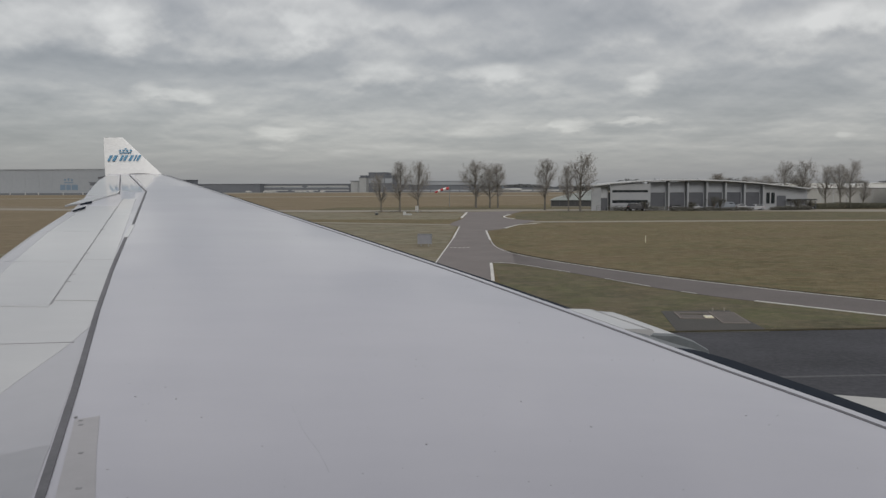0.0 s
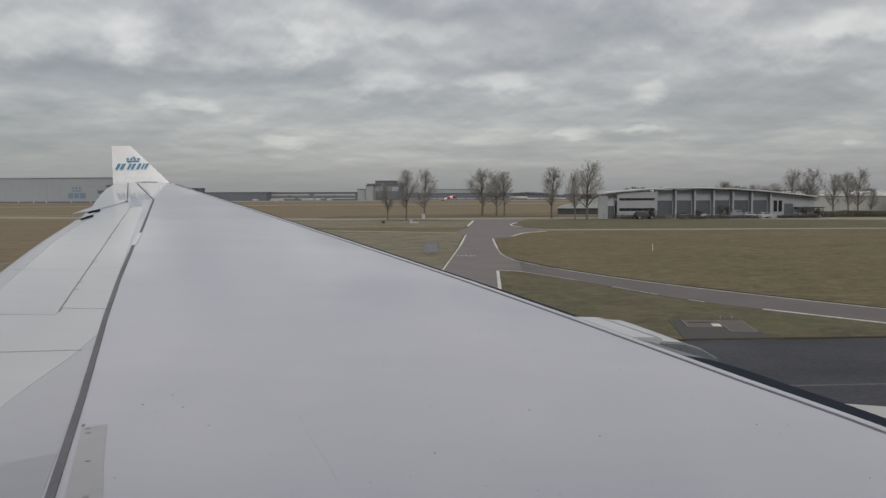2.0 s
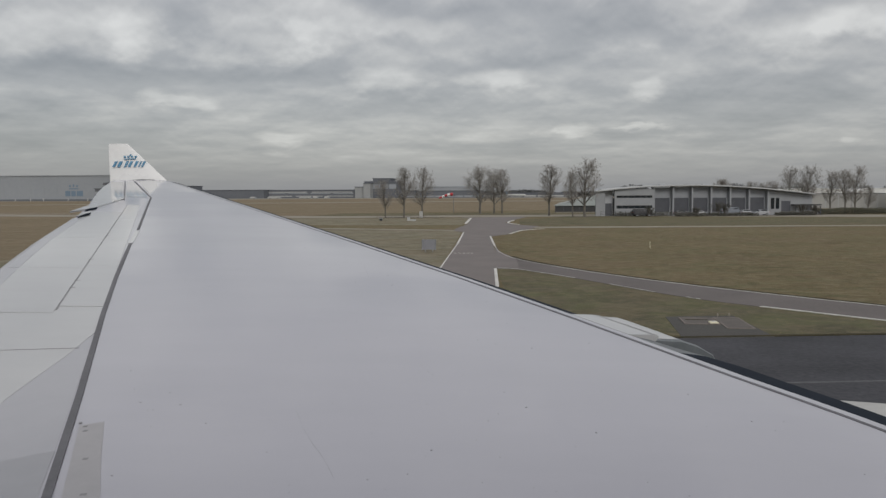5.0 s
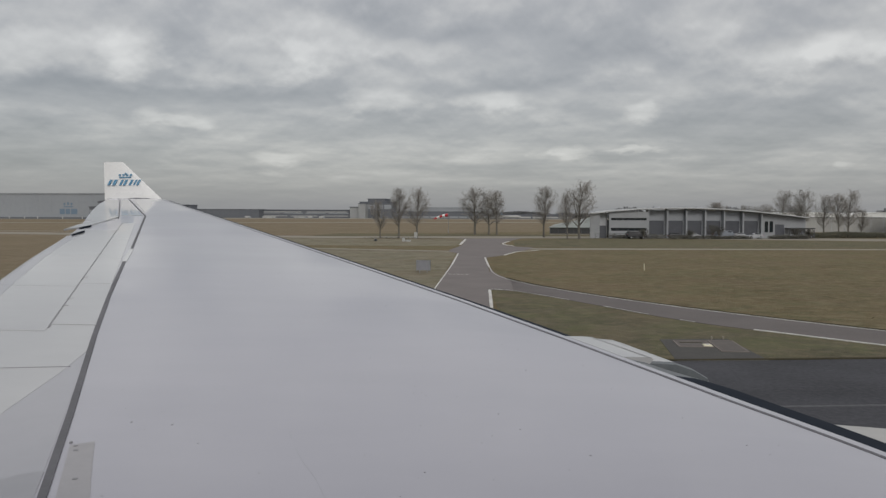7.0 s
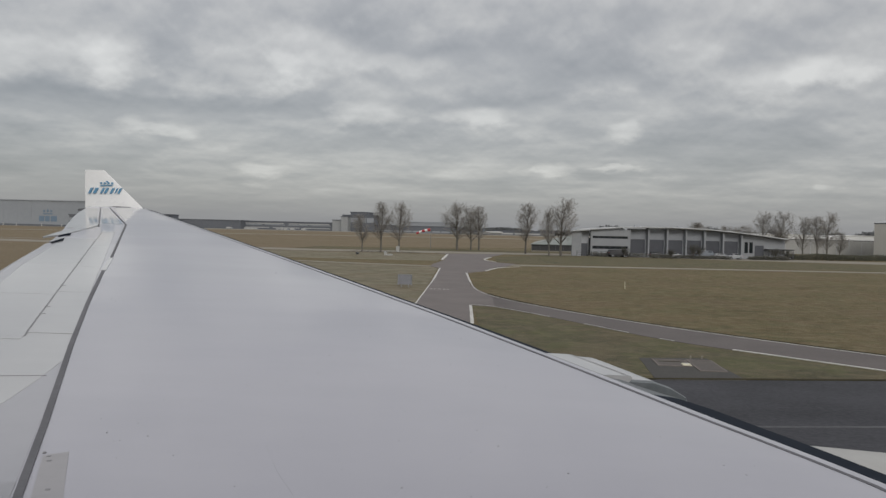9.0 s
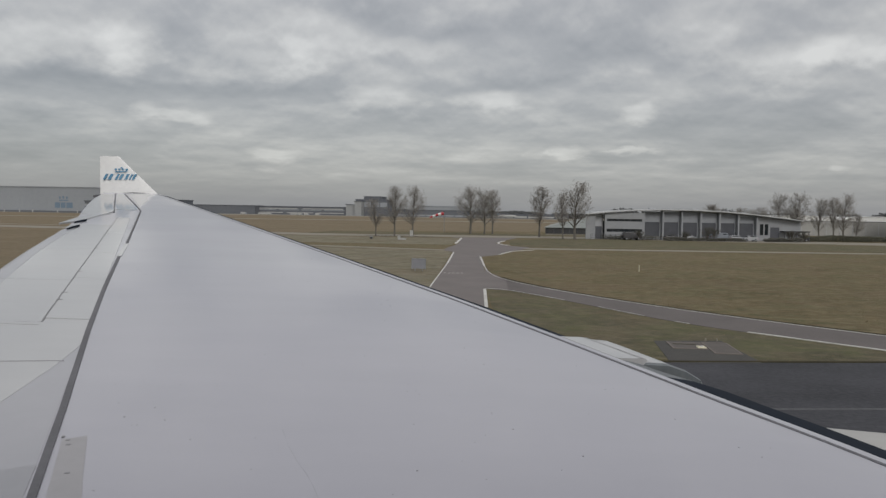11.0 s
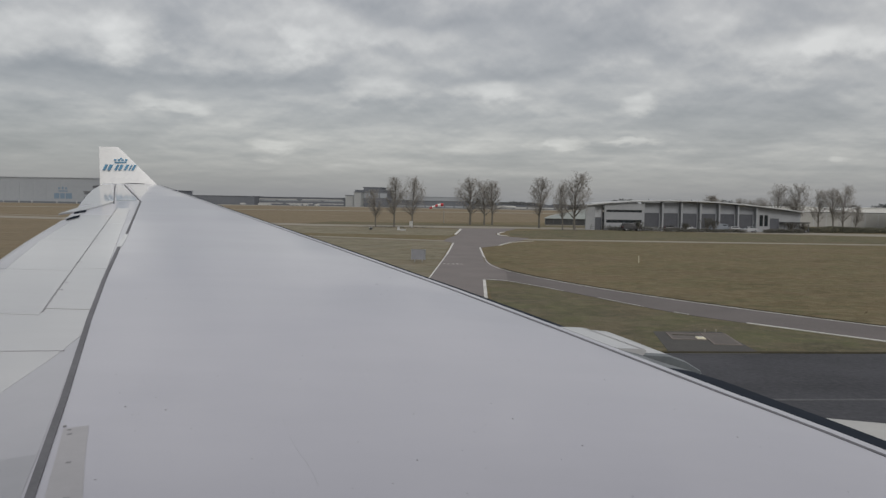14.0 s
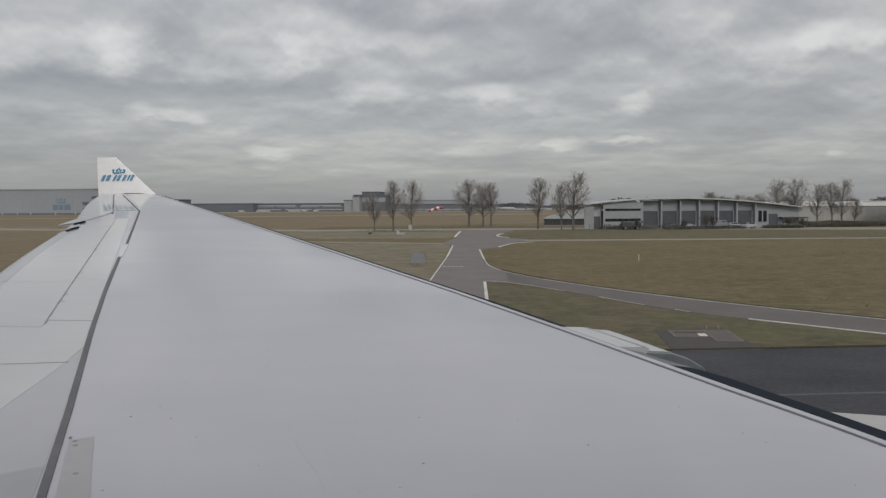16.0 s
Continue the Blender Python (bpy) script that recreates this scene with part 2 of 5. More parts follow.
# Darker copy of the road asphalt; its weaker grazing sheen is put into the colour.
ROAD_LESS_SHEEN = material("road_asphalt_less_sheen", (0.102, 0.090, 0.087), (0.148, 0.132, 0.127), 0.25, 7.0, rough=0.9, bump=0.25, speck=0.3)
PALE = material("pale_concrete_road", (0.21, 0.19, 0.155), (0.29, 0.265, 0.22), 0.2, 4.0, rough=0.9)
SLAB = material("weathered_concrete", (0.046, 0.044, 0.042), (0.076, 0.072, 0.067), 0.9, 12.0, rough=0.9, bump=0.2)
PAINT_LINE = material("road_paint", (0.42, 0.41, 0.39), (0.72, 0.71, 0.68), 0.8, 6.0, rough=0.7)
WING_GREY = material("wing_grey_paint", (0.352, 0.348, 0.398), (0.42, 0.415, 0.469), 0.35, 2.2, rough=0.34, span=0.26, coat=0.6, stretch=(0.4, 1, 1))
WING_WHITE = material("wing_white_paint", (0.372, 0.372, 0.38), (0.455, 0.455, 0.463), 0.5, 3.0, rough=0.32, span=0.25, stretch=(0.4, 1, 1), coat=0.8)
ripple(WING_GREY, 0.24, 0.05)
PANEL_GREY = material("panel_grey_paint", (0.305, 0.308, 0.335), (0.36, 0.363, 0.39), 0.6, 4.0, rough=0.45)
HATCH_GREY = material("hatch_grey_paint", (0.332, 0.325, 0.34), (0.388, 0.379, 0.395), 1.2, 9.0, rough=0.5)
SEAL = material("dark_rubber_seal", (0.09, 0.09, 0.10), (0.15, 0.15, 0.165), 2.0, 30.0, rough=0.7)
GROOVE = material("panel_joint_sealant", (0.22, 0.22, 0.23), (0.30, 0.30, 0.31), 2.0, 30.0, rough=0.7)
JOINT = material("sealed_tarmac_joint", (0.07, 0.071, 0.078), (0.15, 0.152, 0.16), 0.35, 4.0, rough=0.9, gloss=0.2)
# Dark colour stands for reflected ground on the edge, shade in the coves.
PAINTED_DARK = material("painted_reflection_and_shade", (0.014, 0.019, 0.028), (0.022, 0.028, 0.040), 1.2, 10.0, rough=0.8, gloss=0.05)
GLOSS_WHITE = material("gloss_white_paint", (0.74, 0.74, 0.74), (0.82, 0.82, 0.81), 0.6, 5.0, rough=0.28)
METAL = material("brushed_aluminium", (0.22, 0.23, 0.25), (0.36, 0.37, 0.39), 1.5, 20.0, rough=0.4, metal=0.6)
SKY_BLUE = material("emblem_blue_paint", (0.085, 0.235, 0.38), (0.125, 0.295, 0.445), 3.0, 20.0, rough=0.4)
CLAD_WHITE = material("white_wall_cladding", (0.258, 0.270, 0.288), (0.325, 0.337, 0.354), 0.3, 3.0, rough=0.6)
CLAD_GREY = material("grey_wall_cladding", (0.36, 0.374, 0.40), (0.43, 0.445, 0.472), 0.3, 3.0, rough=0.6)
BAY_GREY = material("blue_grey_bay_cladding", (0.255, 0.27, 0.295), (0.315, 0.33, 0.355), 0.3, 3.0, rough=0.6)
CLAD_DARK = material("dark_door_cladding", (0.068, 0.073, 0.087), (0.098, 0.103, 0.12), 0.4, 4.0, rough=0.5)
ROOF_PALE = material("pale_roof_sheet", (0.37, 0.38, 0.39), (0.48, 0.49, 0.49), 0.2, 3.0, rough=0.5)
SHED_ROOF = material("pale_green_roof_sheet", (0.205, 0.228, 0.215), (0.265, 0.285, 0.272), 0.3, 4.0, rough=0.55)
FILM = material("greenhouse_film", (0.78, 0.79, 0.79), (0.86, 0.87, 0.86), 0.15, 2.0, rough=0.4)
FAR_GREY = material("hangar_cladding", (0.275, 0.295, 0.32), (0.315, 0.335, 0.36), 0.02, 0.3, rough=0.7)
FAR_DARK = material("dark_hall_cladding", (0.11, 0.12, 0.14), (0.15, 0.16, 0.18), 0.02, 0.3, rough=0.7)
OFFICE_GREY = material("grey_office_cladding", (0.27, 0.28, 0.285), (0.33, 0.34, 0.345), 0.03, 0.4, rough=0.7)
FAR_LIGHT = material("light_hall_cladding", (0.38, 0.39, 0.39), (0.48, 0.48, 0.47), 0.03, 0.4, rough=0.7)
CREAM_CLAD = material("cream_hall_cladding", (0.58, 0.56, 0.52), (0.68, 0.66, 0.61), 0.1, 1.5, rough=0.7)
FAR_BLUE = material("faded_blue_emblem", (0.15, 0.215, 0.285), (0.175, 0.24, 0.315), 0.05, 0.6, rough=0.7)
BARK = material("tree_bark", (0.11, 0.102, 0.09), (0.17, 0.158, 0.14), 1.2, 14.0, rough=0.95)
TWIG = material("bare_twigs", (0.22, 0.208, 0.192), (0.31, 0.293, 0.272), 0.6, 5.0, rough=0.95)
SCRUB = material("hedge_foliage", (0.078, 0.078, 0.068), (0.135, 0.13, 0.11), 0.8, 6.0, rough=0.95)
# Paler and bluer than bare trees; distance haze is mixed into this colour.
WOOD_FAR = material("far_wood", (0.085, 0.09, 0.094), (0.12, 0.124, 0.126), 0.05, 0.8, rough=0.95)
FENCE_DARK = material("dark_fence_steel", (0.03, 0.032, 0.035), (0.06, 0.062, 0.065), 1.0, 9.0, rough=0.6)
TYRE = material("tyre_rubber", (0.012, 0.012, 0.013), (0.025, 0.025, 0.026), 3.0, 30.0, rough=0.85)
CAR_DARK = material("dark_car_paint", (0.03, 0.03, 0.033), (0.05, 0.05, 0.054), 2.0, 20.0, rough=0.25)
CAR_SILVER = material("silver_car_paint", (0.31, 0.32, 0.34), (0.38, 0.39, 0.41), 2.0, 20.0, rough=0.3)
CAR_GREY = material("blue_grey_van_paint", (0.15, 0.17, 0.20), (0.21, 0.23, 0.26), 2.0, 20.0, rough=0.35)
SCRUB_BROWN = material("bare_scrub", (0.075, 0.076, 0.054), (0.118, 0.115, 0.085), 0.8, 6.0, rough=0.95)
RIM = material("reddish_rim_concrete", (0.15, 0.128, 0.115), (0.21, 0.185, 0.168), 1.5, 12.0, rough=0.9)
COVER = material("reddish_cover_concrete", (0.088, 0.078, 0.072), (0.13, 0.116, 0.106), 1.5, 12.0, rough=0.9, bump=0.2)
CAR_RED = material("red_cloth_and_lamp_red", (0.40, 0.03, 0.04), (0.48, 0.05, 0.06), 2.0, 20.0, rough=0.35)
CONE_ORANGE = material("orange_plastic", (0.62, 0.085, 0.02), (0.72, 0.12, 0.035), 6.0, 40.0, rough=0.5)
CREAM = material("pale_lamp_housing", (0.60, 0.56, 0.42), (0.72, 0.68, 0.52), 4.0, 30.0, rough=0.6)
SIGN_GREY = material("blue_grey_sign_back", (0.205, 0.21, 0.235), (0.26, 0.265, 0.29), 2.0, 15.0, rough=0.6)
DARK_STRIP = material("dark_strip", (0.035, 0.032, 0.02), (0.07, 0.06, 0.036), 0.7, 6.0, rough=0.95, gloss=0.1)
SHADE_GREY = material("blue_grey_paint_and_flap_shade", (0.318, 0.318, 0.352), (0.385, 0.383, 0.418), 0.5, 3.0, rough=0.36, span=0.26, coat=0.5)
PYLON_GREY = material("pylon_blue_grey", (0.105, 0.118, 0.128), (0.17, 0.185, 0.195), 2.5, 14.0, rough=0.55, gloss=0.3)
COWL = material("cowling_paint", (0.37, 0.365, 0.352), (0.45, 0.445, 0.43), 0.8, 6.0, rough=0.4)
SCUFF = material("faint_scuff", (0.30, 0.295, 0.32), (0.36, 0.355, 0.38), 2.0, 30.0, rough=0.5)
SPECK = material("dull_paint_speck", (0.27, 0.265, 0.29), (0.34, 0.335, 0.36), 4.0, 30.0, rough=0.6)
MILKY = material("milky_glass_wall", (0.31, 0.31, 0.30), (0.40, 0.40, 0.385), 0.2, 2.0, rough=0.4)
GLASS = glass_material("dark_glazing")


# ---- mesh building ----
class Shape:
    """Collects vertices and faces for one mesh."""

    def __init__(self):
        self.v, self.f = [], []

    def add(self, pts, faces):
        o = len(self.v)
        self.v += [tuple(p) for p in pts]
        self.f += [tuple(o + i for i in q) for q in faces]
        return self

    def box(self, x0, y0, z0, x1, y1, z1, m=None):
        p = [Vector(c) for c in ((x0, y0, z0), (x1, y0, z0), (x1, y1, z0), (x0, y1, z0), (x0, y0, z1), (x1, y0, z1), (x1, y1, z1), (x0, y1, z1))]
        if m is not None:
            p = [m @ c for c in p]
        return self.add(p, [(0, 3, 2, 1), (4, 5, 6, 7), (0, 1, 5, 4), (1, 2, 6, 5), (2, 3, 7, 6), (3, 0, 4, 7)])

    def slab(self, outline, low, high):
        """An upright prism on an outline; low and high are numbers or functions of x, y."""
        n = len(outline)
        lo = [(x, y, low(x, y) if callable(low) else low) for x, y in outline]
        hi = [(x, y, high(x, y) if callable(high) else high) for x, y in outline]
        sides = [(i, (i + 1) % n, n + (i + 1) % n, n + i) for i in range(n)]
        return self.add(lo + hi, [tuple(range(n))[::-1], tuple(range(n, 2 * n))] + sides)

    def rings(self, rings, caps=True):
        """A skin over rings of equally many points."""
        n = len(rings[0])
        pts = [p for r in rings for p in r]
        fs = [(i * n + j, i * n + (j + 1) % n, (i + 1) * n + (j + 1) % n, (i + 1) * n + j) for i in range(len(rings) - 1) for j in range(n)]
        if caps:
            fs += [tuple(range(n))[::-1], tuple(range((len(rings) - 1) * n, len(rings) * n))]
        return self.add(pts, fs)

    def sheet(self, grid):
        """An open surface on a grid of points."""
        n = len(grid[0])
        return self.add([p for r in grid for p in r], [(i * n + j, i * n + j + 1, (i + 1) * n + j + 1, (i + 1) * n + j) for i in range(len(grid) - 1) for j in range(n - 1)])

    def tube(self, path, radii, sides=6):
        rings = []
        for i, p in enumerate(path):
            p = Vector(p)
            d = (Vector(path[min(i + 1, len(path) - 1)]) - Vector(path[max(i - 1, 0)])).normalized()
            a = d.orthogonal().normalized()
            b = d.cross(a)
            rings.append([p + radii[i] * (math.cos(t) * a + math.sin(t) * b) for t in (2 * math.pi * k / sides for k in range(sides))])
        # keep neighbouring rings from twisting
        for i in range(1, len(rings)):
            best = min(range(sides), key=lambda k: (rings[i][k] - rings[i - 1][0]).length)
            rings[i] = rings[i][best:] + rings[i][:best]
        return self.rings(rings)

    def mesh(self, name, smooth=False):
        me = bpy.data.meshes.new(name)
        me.from_pydata(self.v, [], self.f)
        bm = bmesh.new()
        bm.from_mesh(me)
        bmesh.ops.recalc_face_normals(bm, faces=bm.faces)
        bm.to_mesh(me)
        bm.free()
        if smooth:
            me.polygons.foreach_set("use_smooth", [True] * len(me.polygons))
            me.set_sharp_from_angle(angle=radians(40))
        return me


def part(name, shape, mat, parent, label="", smooth=False):
    ob = new(name, shape.mesh(name, smooth))
    ob.data.materials.append(mat)
    ob.parent = parent
    if parent is not None:
        ob.matrix_parent_inverse = parent.matrix_world.inverted()
    return tagged(ob, label)


def solid(name, shape, mat, label, category, kind="", group="", smooth=False):
    return tagged(part(name, shape, mat, None, "", smooth), label, category, group, kind)


def base(name, at, label, category, group="", turn=0.0):
    ob = new(name)
    ob.empty_display_size = 0.3
    ob.matrix_world = pose(*at, 0, 0, turn)
    bpy.context.view_layer.update()
    return tagged(ob, label, category, group)


def lerp(table, y):
    for (a, b), (c, d) in zip(table, table[1:]):
        if y <= c or (c, d) == table[-1]:
            return b + (d - b) * (y - a) / (c - a)


# ---- ground and roads ----
def offset_path(path, w):
    """The points w metres to the right of a path."""
    out = []
    for i, p in enumerate(path):
        a, b = Vector(path[max(i - 1, 0)]), Vector(path[min(i + 1, len(path) - 1)])
        d = (b - a).normalized()
        out.append((p[0] + d.y * w, p[1] - d.x * w))
    return out


def smooth_path(path, n=6):
    """Catmull-Rom through the points."""
    out = []
    for i in range(len(path) - 1):
        p0, p1, p2, p3 = (Vector(path[max(0, min(k, len(path) - 1))]) for k in (i - 1, i, i + 1, i + 2))
        for k in range(n):
            t = k / n
            q = 0.5 * (2 * p1 + (p2 - p0) * t + (2 * p0 - 5 * p1 + 4 * p2 - p3) * t * t + (3 * p1 - p0 - 3 * p2 + p3) * t ** 3)
            out.append((q.x, q.y))
    out.append(tuple(path[-1]))
    return out


def strip_between(left, right, z):
    n = max(len(left), len(right))

    def even(path):
        pts = [Vector(p) for p in path]
        ds = [0.0]
        for a, b in zip(pts, pts[1:]):
            ds.append(ds[-1] + (b - a).length)
        res = []
        for k in range(n):
            s = ds[-1] * k / (n - 1)
            i = max(j for j in range(len(ds) - 1) if ds[j] <= s + 1e-9)
            t = (s - ds[i]) / max(ds[i + 1] - ds[i], 1e-9)
            res.append(pts[i].lerp(pts[i + 1], min(t, 1)))
        return res
    a, b = even(left), even(right)
    s = Shape()
    s.rings([[(p.x, p.y, z), (q.x, q.y, z), (q.x, q.y, z - 0.08), (p.x, p.y, z - 0.08)] for p, q in zip(a, b)])
    return s


def line_on(path, width, z):
    half = width / 2
    return strip_between(offset_path(path, -half), offset_path(path, half), z)


solid("ground", Shape().sheet([[(x, y, 0) for x in (-4200, -600, -200, -60, 0, 60, 200, 600, 4200)] for y in (-4200, -300, 0, 100, 250, 700, 4200)]), TURF, "level olive and straw coloured winter turf of an airfield", "ground", "structure")

# taxiway on which the aeroplane stands; its edge runs at a slight angle


def edge_y(x):
    return 37.2 + 0.1925 * (x - 9.5)


tx = Shape().slab([(-160, edge_y(-160)), (-160, -40), (160, -40), (160, edge_y(160))], -0.1, 0.02)
taxiway = solid("taxiway", tx, TARMAC, "dark grey asphalt taxiway with fine joints", "taxiway", "structure")
for off, w in ((-8.7, 0.22), (-16.0, 0.14)):
    part("joint", line_on([(-150, edge_y(-150) + off), (150, edge_y(150) + off)], w, 0.026), JOINT, taxiway, "pale sealed joint")

# service road from the taxiway straight out, a bend off it to the right
left_edge = [(-4.9, 20.0), (-7.98, 68.8), (-10.6, 110.0), (-12.0, 133.5)]
right_edge = [(-0.6, 20.0), (-2.87, 55.8), (-3.76, 69.3), (-5.33, 98.9), (-7.07, 120.8), (-7.8, 133.5)]
road = solid("service_road", strip_between(left_edge, right_edge, 0.03), ROAD, "straight grey-brown asphalt service road with white edge lines", "road", "structure")
bend_far = smooth_path([(-5.33, 98.9), (-4.3, 88.5), (-2.41, 79.8), (2.28, 69.0), (9.1, 57.85), (17.83, 47.19), (27.0, 38.2)], 8)
bend_near = smooth_path([(-3.76, 69.3), (-3.23, 69.36), (-1.84, 68.3), (2.08, 61.7), (7.9, 50.8), (12.67, 45.2), (15.83, 41.84), (18.6, 38.9)], 8)
part("bend", strip_between(bend_far, bend_near, 0.034), ROAD_LESS_SHEEN, road, "curved asphalt branch")
wedge = Shape().slab([(-5.33, 98.9), (-4.3, 88.5), (-2.41, 79.8), (-1.84, 68.3), (-3.76, 69.3)], -0.05, 0.036)
part("junction", wedge, ROAD, road)
neck = Shape().slab([(-12.0, 133.4), (-14.0, 139.1), (-14.5, 147), (-14.4, 162.0), (-14.5, 170.8), (-16.9, 210.0), (-20, 214), (-4, 222), (-6.77, 192.1), (-7.68, 176.9), (-5.07, 165.1), (-0.84, 158.5), (-2, 147), (-3.85, 140.4), (-4.74, 128.3), (-7.07, 120.8), (-7.8, 133.4)], -0.05, 0.032)
part("crossing", neck, ROAD, road)
# white edge lines, broken where they have worn off
for path in ([(-9.95, 103.0), (-11.95, 133.0)], [(-2.88, 55.8), (-3.72, 69.0)], [(-5.45, 99.5), (-7.2, 120.8)]):
    part("edge_line", line_on(path, 0.22, 0.044), PAINT_LINE, road, "worn white paint")
part("edge_line", line_on([(-15.0, 171.0), (-17.0, 209.0)], 0.5, 0.044), PAINT_LINE, road, "worn white paint")
part("edge_line", line_on(smooth_path([(-6.3, 193.0), (-6.9, 186.0), (-7.1, 179.0), (-6.3, 172.5), (-4.6, 167.0)]), 0.4, 0.044), PAINT_LINE, road, "worn white paint")
part("edge_line", line_on(smooth_path([(-4.9, 128.3), (-4.0, 136.0), (-3.0, 141.5), (0.0, 147.0)]), 0.32, 0.044), PAINT_LINE, road, "worn white paint")
part("edge_line", line_on([(-7.9, 66.0), (-9.95, 103.0)], 0.11, 0.044), PAINT_LINE, road, "worn white paint")
far_line = offset_path(bend_far, 0.05)
near_line = offset_path(bend_near, -0.08)
part("edge_line", line_on(far_line[:23], 0.07, 0.046), PAINT_LINE, road, "worn white paint")
part("edge_line", line_on(far_line[22:], 0.125, 0.046), PAINT_LINE, road, "worn white paint")
for a, b in ((1, 13), (13, 25), (27, 31), (32, 34), (37, 57)):
    if b <= len(near_line):
        part("edge_line", line_on(near_line[a:b], 0.2 if a > 35 else (0.13 if a < 10 else 0.07), 0.046), PAINT_LINE, road, "worn white paint")
# a faded row of marks across the road
for k in range(5):
    x = -8.7 + 0.42 * k
    part("stop_mark", line_on([(x, 86.5), (x + 0.2, 86.5)], 0.3, 0.044), PAINT_LINE, road, "faded white mark")

# This strip paints the shade that the grass drops beside the road.
part("dark_edge", line_on(offset_path(bend_far, -0.25)[14:], 0.42, 0.05), DARK_STRIP, road, "dark strip for the grass's shade at the road edge")
part("dark_edge", line_on([(-160, edge_y(-160) + 0.2), (160, edge_y(160) + 0.15)], 0.28, 0.05), DARK_STRIP, road, "dark strip along the tarmac")
lane = strip_between([(-58, 154.0), (-33.0, 148.2), (-14.2, 141.8)], [(-58, 151.0), (-33.0, 145.6), (-14.0, 139.0)], 0.03)
solid("field_track", lane, PALE, "narrow pale concrete track across the turf", "track", "structure")
lane = strip_between([(-1.5, 155.4), (5.2, 156.6), (30.5, 160.2), (62.0, 164.9), (200, 187)], [(-3.0, 149.5), (4.8, 151.6), (28.1, 155.0), (58.0, 160.4), (200, 181)], 0.031)
solid("field_track", lane, PALE, "narrow pale concrete track across the turf", "track", "structure")
lane = strip_between([(-200, 262), (-50.9, 227), (-20, 232), (8.0, 247.0), (37.4, 238.5), (87.5, 237.0), (240, 255)], [(-200, 240), (-50.9, 210.5), (-17, 211.0), (7.4, 229.0), (34, 219), (78.0, 213.5), (240, 232)], 0.03)
solid("access_road", lane, PALE, "far grey access road in front of the low building", "road", "structure")

# dry field beyond, with a runway across it
solid("dry_field", Shape().slab([(-1500, -200), (-44, 20), (-52, 120), (-62, 205), (-60, 262), (-20, 285), (20, 330), (900, 420), (900, 1100), (-1500, 1100)], -0.05, 0.02), DRY, "brown and straw coloured dry grass field", "field", "structure")
solid("verge", Shape().slab([(0.4, 36.6), (-2.5, 55.8), (-3.6, 69.0)] + [p for p in bend_near[8:]] + [(17.5, edge_y(17.5))], -0.05, 0.016), VERGE, "greener rough turf beside the taxiway", "verge", "structure")
solid("verge", Shape().slab([(-60, 160), (-15.2, 164), (-17.2, 209), (-60, 208)], -0.05, 0.022), HAZE_TURF, "rough turf between the roads, paled for haze", "verge", "structure")
solid("verge", Shape().slab([(-60, 233), (-17, 236), (8, 250), (34, 242), (34, 262), (-60, 262)], -0.05, 0.024), VERGE, "darker rough turf under the trees", "verge", "structure")
solid("verge", Shape().slab([(-52, 58), (-7.6, 60), (-8.2, 72), (-10.9, 112), (-12.3, 133.3), (-13.9, 138.6), (-33.0, 145.2), (-57, 150.6)], -0.05, 0.018), HAZE_TURF, "grey-green turf beside the service road, paled for haze", "verge", "structure")
solid("verge", Shape().slab([(-4.4, 167.5), (-0.5, 160.0), (30.5, 163.0), (62.0, 168.0), (200, 190), (200, 226), (78.0, 211.5), (34, 217), (7.4, 226.0), (-5.4, 195.0)], -0.05, 0.021), VERGE, "greener rough turf in front of the low building", "verge", "structure")
lane = strip_between([(-1200, 430), (-161, 500), (-104, 535), (-67, 650), (400, 900)], [(-1200, 405), (-161, 474), (-104, 505), (-67, 610), (400, 850)], 0.05)
solid("runway", lane, PALE, "far pale runway across the dry field", "runway", "structure")
lane = strip_between([(-700, 356), (-149.5, 270.0)], [(-700, 348), (-149.5, 266.0)], 0.045)
solid("field_track", lane, PALE, "narrow pale concrete track across the turf", "track", "structure")
solid("apron", Shape().slab([(-1200, 760), (-420, 760), (-300, 1000), (600, 1080), (600, 1700), (-1200, 1700)], -0.05, 0.05), PALE, "far pale concrete apron in front of the hangars", "apron", "structure")


# ---- the aeroplane: wing, winglet, pylon, engine, side of the cabin ----
# front edge of the wing skin, and its visible rear edge: span, station along the nose
FRONT = [(0.15, 3.45), (3.9, 1.915), (4.456, 1.692), (4.975, 1.402), (5.344, 1.181), (5.806, 0.925), (6.363, 0.617), (7.045, 0.24), (8.936, -0.839), (12.056, -2.707), (18.592, -6.658), (28.01, -12.354)]
REAR = [(0.0, -1.795), (9.418, -5.99), (11.65, -6.95), (13.55, -7.70), (14.9, -8.22), (17.5, -9.38), (19.42, -10.29), (22.05, -11.52), (24.3, -12.53), (28.0, -14.06)]
TIP_Y = 27.9


def x_front(y):
    return lerp(FRONT, y)


def x_rear(y):
    return lerp(REAR, y)


def camber(y):
    return 0.06 - 0.04 * (y - 3.0) / 24.6


def skin(x, y, lift=0.0):
    """Height of the wing's upper skin."""
    u = (x_front(y) - x) / (x_front(y) - x_rear(y))
    return EYE - 1.42 + 0.0683 * y - camber(y) * max(0.0, 1 - u / 0.35) ** 2 + lift


def on_skin(outline, lift, thick=0.012):
    """A thin plate that follows the skin."""
    return Shape().slab(outline, lambda x, y: skin(x, y, lift - thick), lambda x, y: skin(x, y, lift))


